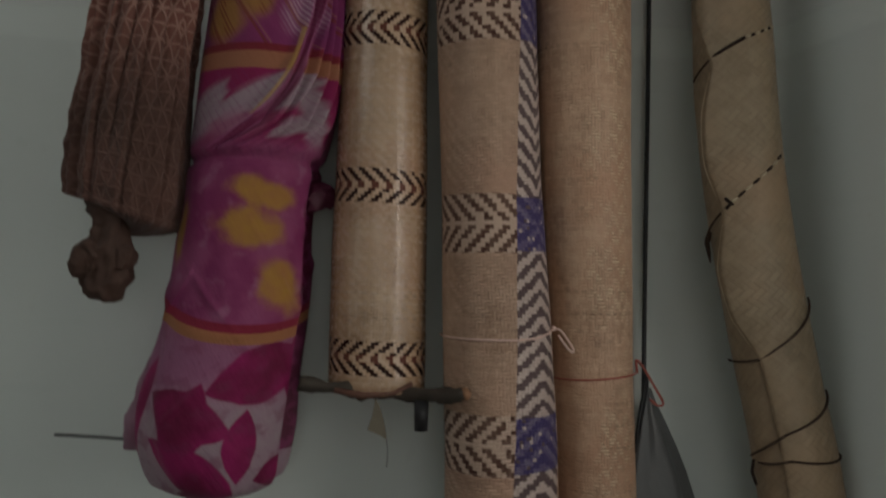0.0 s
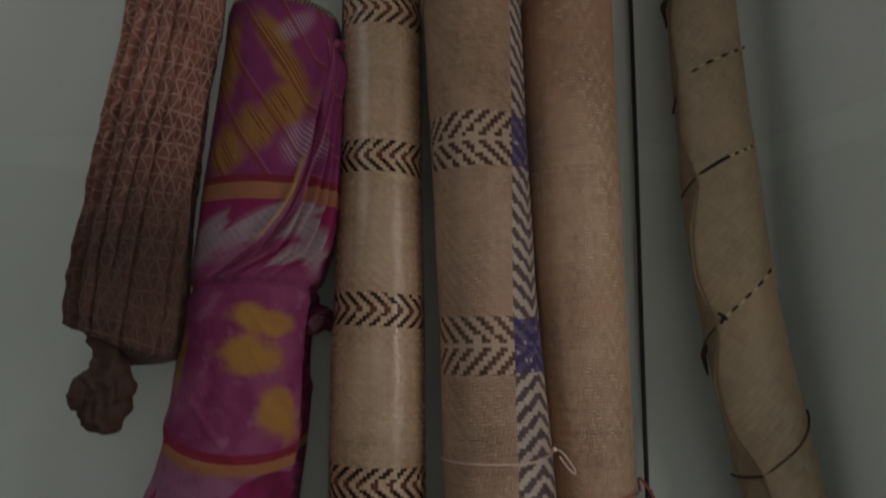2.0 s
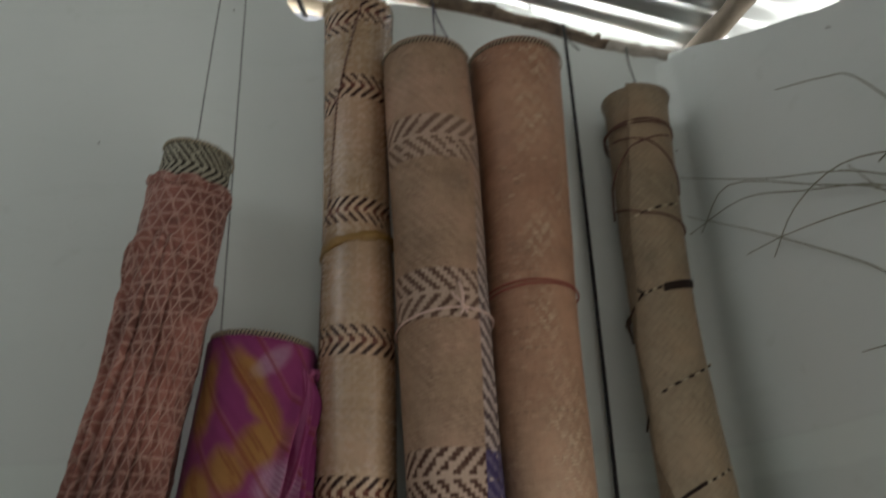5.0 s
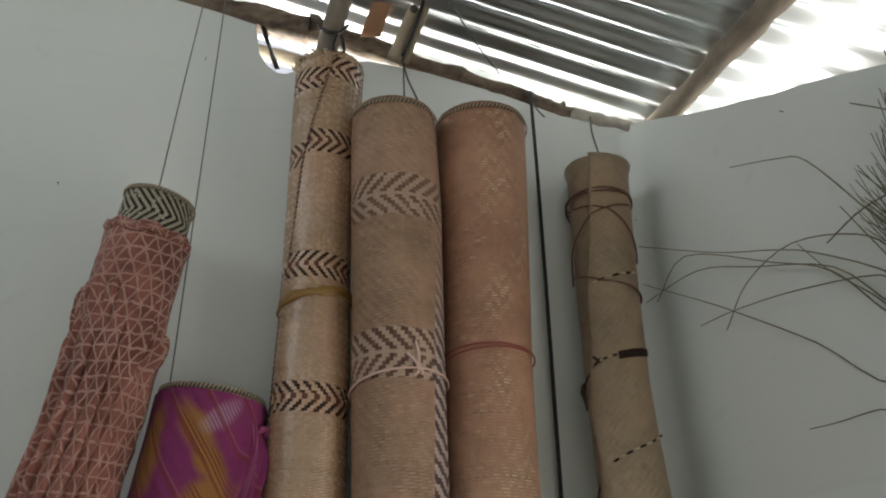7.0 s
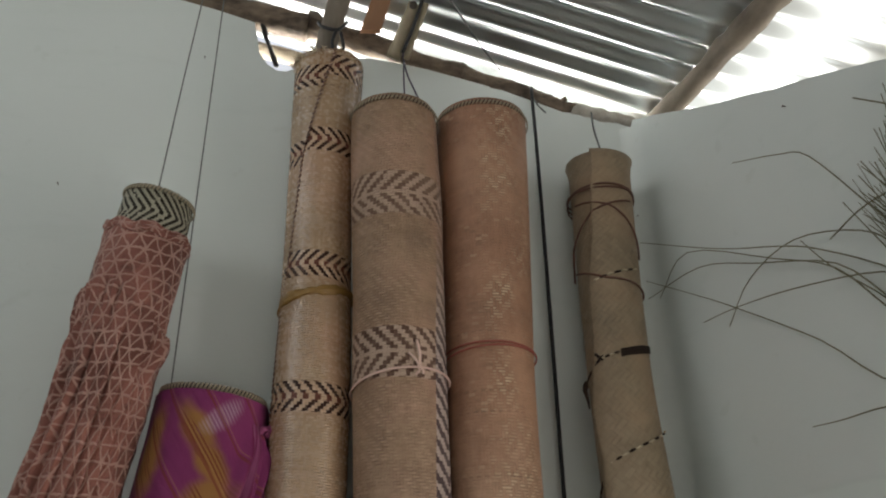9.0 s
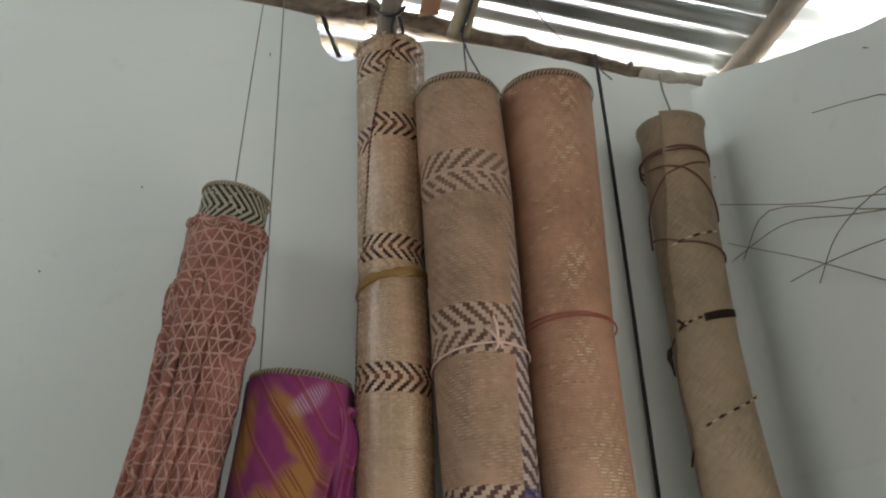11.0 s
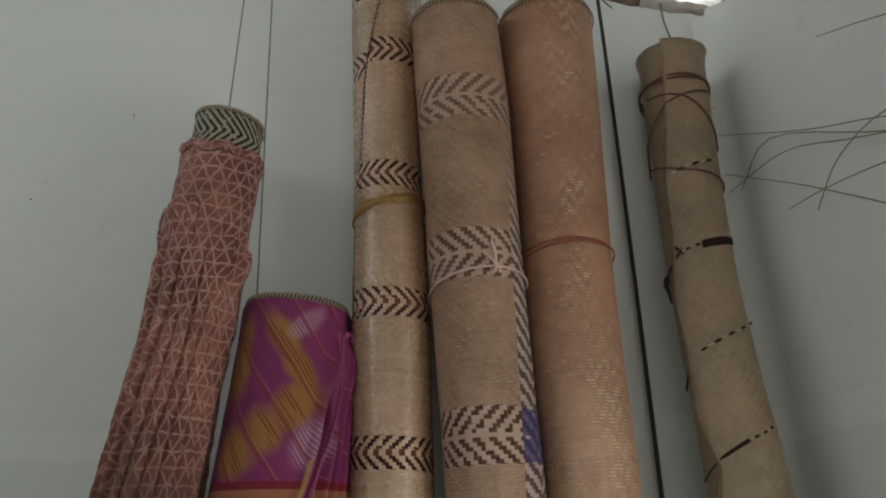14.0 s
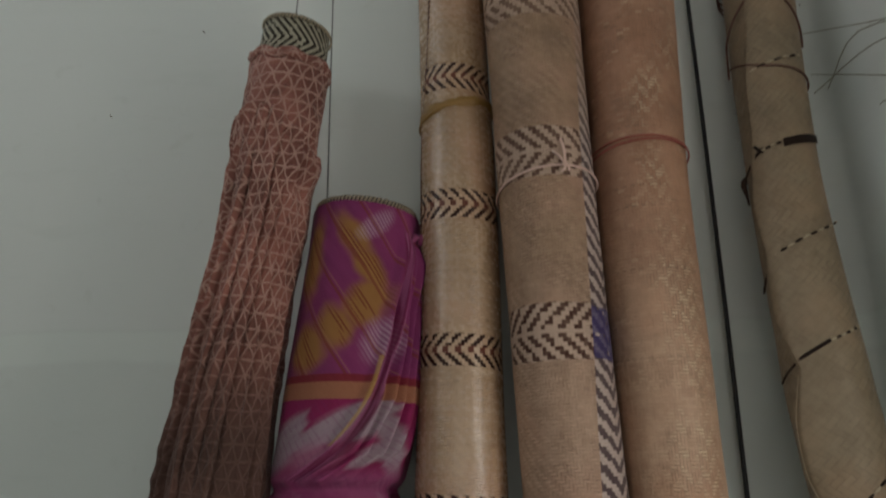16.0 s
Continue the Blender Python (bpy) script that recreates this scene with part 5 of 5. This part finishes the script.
def build_flower_roll():
    roll = thing("rolled_mat", "rolled mat wrapped in purple, pink and yellow flowered cloth", "rolled mat", group="hanging rolled mats")
    roll.location, roll.scale = (0.0015, 0.1186, -0.1193), (1.077, 1.077, 1.077)
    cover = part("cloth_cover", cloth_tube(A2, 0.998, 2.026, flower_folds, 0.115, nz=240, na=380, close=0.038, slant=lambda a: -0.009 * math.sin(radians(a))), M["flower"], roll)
    inner = Axis([(z, x, y, r - 0.004 - max(0.0, (2.02 - z) * 0.12)) for z, x, y, r in ((2.05, -0.086, -0.118, 0.102), (1.9, -0.092, -0.122, 0.106), (1.8, -0.1, -0.125, 0.107))])
    part("straw_end", tilt(rolled_sheet(inner, 1.85, 2.038, lambda z: 150.0, 2.2, nz=16, arc=0.1), inner, 1.85, 2.03, -0.09), M["rim"], roll, "straw end with a dark braided rim")
    braided_rim(inner, 2.038, roll, M["peg"], M["rim_straw"], 0.0075, 0.0019, -0.09)
    k = A2.on(1.47, 82, 0.0)
    bm = bmesh.new()
    bmesh.ops.create_icosphere(bm, subdivisions=4, radius=0.029, matrix=Matrix.Translation(k + Vector((0.010, -0.006, -0.002))) @ Matrix.Diagonal((1.1, 0.8, 0.8, 1)))
    for v in bm.verts:
        v.co += 0.013 * noise.noise_vector(v.co * 38) + 0.005 * noise.noise_vector(v.co * 90)
    part("cloth_knot", bm, M["magenta"], cover, "dark magenta cloth knot")
    k = Vector((0.022, -0.165, 1.968))
    bm = bmesh.new()
    bmesh.ops.create_icosphere(bm, subdivisions=3, radius=0.012, matrix=Matrix.Translation(k))
    for v in bm.verts:
        v.co += 0.005 * noise.noise_vector(v.co * 50)
    tube(spline([k, k + Vector((-0.014, -0.010, 0.006)), k + Vector((-0.026, -0.010, -0.018))], 8), [0.003 + 0.003 * abs(math.sin(i * 0.5)) for i in range(17)], 12, bm)
    tube(spline([k, k + Vector((0.008, -0.006, -0.012)), k + Vector((0.004, -0.008, -0.034))], 8), [0.008 - 0.0003 * i for i in range(17)], 12, bm, 0.5)
    bark(bm, 0.006, 70)
    part("cloth_knot", bm, M["pinkknot"], cover, "small pink cloth knot")
    # the loose corner of the wrap at its foot
    pts = spline([(-0.262, -0.15, 1.235), (-0.280, -0.15, 1.16), (-0.292, -0.15, 1.10), (-0.312, -0.15, 1.060), (-0.334, -0.15, 1.040)], 7)
    bm = tube(pts, [float(np.interp(k / (len(pts) - 1), [0, 0.3, 0.6, 0.85, 1], [0.012, 0.034, 0.040, 0.022, 0.004])) for k in range(len(pts))], 32, flat=0.8)
    for v in bm.verts:
        q = Vector((v.co.x, v.co.y, v.co.z * 0.5)) * 45
        v.co += (v.co - Vector((-0.27, -0.15, v.co.z))).normalized() * 0.008 * (0.3 - abs(noise.noise(q)))
    part("loose_corner", bm, M["drape"], cover)


m = M["rim"] = straw_mat("braided_rim_straw", (0.46, 0.40, 0.28), (0.36, 0.30, 0.20), 0.0045)
M["pinkknot"] = simple("pink_cloth", (0.17, 0.02, 0.085), (0.36, 0.08, 0.20), 60.0, 0.6)
build_brown_mat()
build_purple_mat()
build_plain_mat()
build_pandan_mat()
build_rose_roll()
build_flower_roll()


# ---- cords, rope and bag ----
def cord(name, label, pts, radius, material, group=""):
    ob = mesh_object(name, tube(spline(pts, 6), radius, 6), material)
    return tagged(ob, label, name.split("_")[-1], group)


cord("hanging_cord", "thin grey cord holding the rose-wrapped roll", [(-0.255, 0.103, 3.248), (-0.266, 0.071, 2.909), (-0.274, 0.037, 2.577), (-0.272, 0.013, 2.477)], 0.0018, M["cord"], "hanging cords")
cord("hanging_cord", "thin grey cord holding the flowered roll", [(-0.2, 0.098, 3.242), (-0.195, 0.099, 2.688), (-0.189, 0.097, 2.124), (-0.185, 0.064, 2.038)], 0.0018, M["cord"], "hanging cords")
cord("hanging_cord", "dark purple cord from the bamboo post", [(0.301, 0.058, 3.106), (0.311, 0.032, 3.01), (0.332, -0.022, 2.886), (0.33, -0.06, 2.8)], 0.0026, M["purple_cord"], "hanging cords")
cord("hanging_cord", "pale purple cord from the bamboo post", [(0.304, 0.056, 3.106), (0.298, 0.009, 2.955), (0.29, -0.06, 2.8)], 0.0022, M["purple_cord"], "hanging cords")
cord("hanging_cord", "short grey cord holding the pandan mat", [(0.84, 0.005, 2.952), (0.832, -0.011, 2.881), (0.83, -0.037, 2.789), (0.823, -0.037, 2.718)], 0.0028, M["cord"], "hanging cords")
cord("black_rope", "black rope hanging along the wall", [(0.679, 0.042, 3.024), (0.666, 0.013, 2.983), (0.668, 0.013, 2.629), (0.666, 0.015, 1.91), (0.661, 0.016, 1.396), (0.657, 0.012, 1.046)], 0.0052, M["black"])
cord("rope_end", "short frayed end of the black rope", [(0.67, 0.011, 2.972), (0.682, 0.01, 2.951), (0.7, 0.006, 2.927)], 0.0026, M["cord"])


def build_bag():
    bag = thing("plastic_bag", "dark grey plastic bag hanging from the black rope", "bag")
    bag.location, bag.scale = (0.0005, 0.0370, -0.0372), (1.024, 1.024, 1.024)
    rows, n = [], 28
    prof = [(1.10, 0.640, 0.006, 0.006), (1.07, 0.642, 0.014, 0.010), (1.03, 0.648, 0.026, 0.016), (0.98, 0.655, 0.042, 0.022), (0.93, 0.662, 0.058, 0.028), (0.87, 0.668, 0.066, 0.034), (0.80, 0.67, 0.070, 0.038), (0.74, 0.67, 0.06, 0.034), (0.715, 0.67, 0.02, 0.015)]
    for z, x, rx, ry in prof:
        row = []
        for i in range(n):
            a = 2 * math.pi * i / n
            f = 1 + 0.14 * math.sin(a * 5 + z * 9) + 0.08 * math.sin(a * 9 - z * 14)
            row.append((x + rx * f * math.cos(a), -0.045 + ry * f * math.sin(a), z))
        rows.append(row)
    bm = bmesh.new()
    grid(bm, rows, True)
    part("sack", bm, M["bag"], bag)
    part("tied_neck", tube(spline([(0.639, -0.042, 1.125), (0.632, -0.048, 1.085), (0.620, -0.05, 1.02), (0.612, -0.048, 0.93)], 5), 0.010, 8, flat=0.5), M["black"], bag, "dark folded plastic")


def build_peg():
    peg = thing("wall_peg", "dark forked branch fixed to the wall under a mat", "peg")
    pts = spline([(-0.052, -0.115, 1.124), (0.02, -0.115, 1.115), (0.09, -0.11, 1.104), (0.165, -0.14, 1.104), (0.205, -0.20, 1.113), (0.228, -0.232, 1.120)], 6)
    bm = bark(tube(pts, [0.0125 + 0.004 * noise.noise(p * 30) for p in pts], 14), 0.005, 60)
    part("branch", bm, M["peg"], peg)
    part("stub", tube([(0.06, -0.11, 1.10), (0.07, -0.02, 1.098), (0.08, 0.13, 1.10)], [0.012, 0.011, 0.011], 8), M["peg"], peg)
    bm = bmesh.new()
    bmesh.ops.create_cone(bm, cap_ends=True, segments=14, radius1=0.012, radius2=0.0135, depth=0.055, matrix=Matrix.Translation((0.165, -0.14, 1.068)))
    part("black_cap", bm, M["black"], peg, "black rubber plug")
    end = Vector((0.229, -0.2335, 1.120))
    bm = tube([end + Vector((-0.006, -0.004, 0)), end + Vector((0.001, 0.0015, 0.0)), end + Vector((0.003, -0.002, 0))], [0.0115, 0.0105, 0.006], 12)
    part("cut_end", bm, M["plank"], peg, "pale reddish cut end")
    part("twig", bark(tube([(0.012, -0.125, 1.112), (0.06, -0.135, 1.103), (0.115, -0.135, 1.108), (0.150, -0.13, 1.125)], [0.006, 0.007, 0.006, 0.004], 8), 0.004, 60), M["raffia"], peg, "reddish brown twig")
    tag = thing("dry_leaf_tag", "dry brown leaf tag hanging on a thread", "tag")
    bm = slab([(0.084, -0.128, 1.098), (0.078, -0.130, 1.065), (0.070, -0.132, 1.042), (0.088, -0.133, 1.034), (0.105, -0.132, 1.024), (0.101, -0.131, 1.05), (0.093, -0.129, 1.08)], Vector((0, 0.0015, 0)))
    part("leaf", bm, M["tag"], tag, smooth=False)
    part("thread", tube([(0.104, -0.131, 1.026), (0.107, -0.131, 1.00), (0.105, -0.131, 0.975)], 0.0009, 5), M["cord"], tag)
    stick = thing("thin_stick", "thin grey stick pushed into the flowered wrap", "stick")
    stick.location, stick.scale = (0.0015, 0.1186, -0.1193), (1.077, 1.077, 1.077)
    part("rod", tube([(-0.468, -0.07, 1.048), (-0.40, -0.085, 1.046), (-0.30, -0.11, 1.042)], 0.0035, 6), M["cord"], stick)


build_bag()
build_peg()


# ---- dry grass on the low wall ----
def build_grass():
    bunch = thing("dry_grass_bunch", "bunch of long dry grass stalks hanging on the wall", "dry grass")
    root = (-0.80, 2.03)
    # each stalk from its tip back to the root: place along the wall and height
    stalks = (
        ((-0.388, 2.553), (-0.526, 2.488), (-0.587, 2.447), (-0.679, 2.292), (-0.732, 2.208)),
        ((0, 2.545), (-0.296, 2.387), (-0.46, 2.316), (-0.555, 2.265), (-0.711, 2.146)),
        ((-0.05, 2.368), (-0.19, 2.427), (-0.443, 2.297), (-0.579, 2.217), (-0.689, 2.084)),
        ((0, 2.385), (-0.224, 2.374), (-0.396, 2.308), (-0.582, 2.225), (-0.695, 2.101)),
        ((-0.281, 2.212), (-0.375, 2.281), (-0.504, 2.309), (-0.649, 2.257), (-0.722, 2.18)),
        ((-0.197, 2.251), (-0.317, 2.24), (-0.476, 2.219), (-0.668, 2.171), (-0.701, 2.117)),
        ((0, 2.435), (-0.226, 2.299), (-0.322, 2.235), (-0.504, 2.108), (-0.655, 1.986)),
        ((-0.521, 2.299), (-0.58, 2.22), (-0.647, 2.146), (-0.693, 2.095)),
        ((-0.447, 1.964), (-0.522, 1.959), (-0.605, 1.961), (-0.66, 1.945)),
    )
    rng = random.Random(12)
    wall = lambda y: CORNER + 0.05 * -y
    for line in stalks:
        line = list(line) + [(root[0] + rng.uniform(-0.02, 0.02), root[1] + rng.uniform(-0.03, 0.03))]
        pts = []
        for k, (y, z) in enumerate(line):
            pts.append((wall(y) - 0.030 - 0.006 * math.sin(k * 1.7), y, z))
        pts = spline(pts, 4)
        n = len(pts)
        part("stalk", tube(pts, [0.0010 + 0.0009 * k / n for k in range(n)], 5), M["grass"], bunch)
    for y, z, ry, rz in ((-0.578, 2.275, -0.80, 2.285), (-0.706, 2.497, -0.86, 2.34)):
        part("stalk", tube(spline([(wall(y) - 0.02, y, z), (wall(y) - 0.035, (y + ry) / 2, (z + rz) / 2 + 0.005), (wall(ry) - 0.03, ry, rz)], 5), 0.0015, 5), M["grass"], bunch)
    for k in range(64):
        f = rng.random()
        y1, z1 = -0.655 - 0.22 * f + rng.uniform(-0.02, 0.02), 2.27 + 0.22 * min(1, f * 1.3) + rng.uniform(-0.06, 0.03)
        y0, z0 = root[0] + rng.uniform(-0.05, 0.03), root[1] + rng.uniform(-0.05, 0.05)
        mid = ((y0 + y1) / 2 + rng.uniform(-0.015, 0.015), (z0 + z1) / 2 + rng.uniform(-0.015, 0.015))
        d = [0.018 + rng.random() * 0.04 for _ in range(3)]
        pts = spline([(wall(y0) - d[0], y0, z0), (wall(mid[0]) - d[1], *mid), (wall(y1) - d[2], y1, z1)], 5)
        thick = rng.choice((0.0011, 0.0015, 0.0019))
        bm = tube(pts, [thick * (1.0 - 0.5 * i / len(pts)) for i in range(len(pts))], 5)
        if k % 3 == 0:
            # a side stem forks off with a joint
            p, q = pts[6], pts[9]
            side = (q - p) * 0.9 + Vector((rng.uniform(-0.01, 0.01), rng.uniform(-0.018, 0.03), rng.uniform(-0.01, 0.02)))
            tube([p, p + side * 0.6, p + side + Vector((0, 0.004, 0.004))], [thick * 0.8, thick * 0.7, thick * 0.4], 5, bm)
            bmesh.ops.create_icosphere(bm, subdivisions=1, radius=thick * 1.5, matrix=Matrix.Translation(p))
        part("stalk", bm, M["grass"], bunch)
    part("tie", tube(spline([(wall(-0.8) - 0.01, -0.87, 2.03), (wall(-0.8) - 0.07, -0.82, 2.04), (wall(-0.8) - 0.07, -0.78, 2.03), (wall(-0.8) - 0.01, -0.74, 2.02)], 5), 0.004, 6), M["raffia"], bunch, "raffia tie")


build_grass()


# ---- nails and marks ----
def nail(p, into):
    bm = bmesh.new()
    d = Vector(into)
    q = d.to_track_quat("Z", "Y").to_matrix().to_4x4()
    bmesh.ops.create_cone(bm, cap_ends=True, segments=8, radius1=0.0009, radius2=0.0009, depth=0.02, matrix=Matrix.Translation(Vector(p) + d * 0.006) @ q)
    bmesh.ops.create_cone(bm, cap_ends=True, segments=10, radius1=0.0018, radius2=0.0015, depth=0.002, matrix=Matrix.Translation(Vector(p) - d * 0.004) @ q)
    tagged(mesh_object("nail", bm, M["nail"]), "small rusty nail in the wall", "nail", "nails in the walls")


for x, z in ((-0.230, 3.044), (-0.522, 2.624), (0.941, 2.631), (-0.732, 2.396)):
    nail((x, wall_y(x) - 0.004, z), (0, 1, 0))
nail((CORNER + 0.027 - 0.004, -0.538, 2.602), (1, 0, 0))
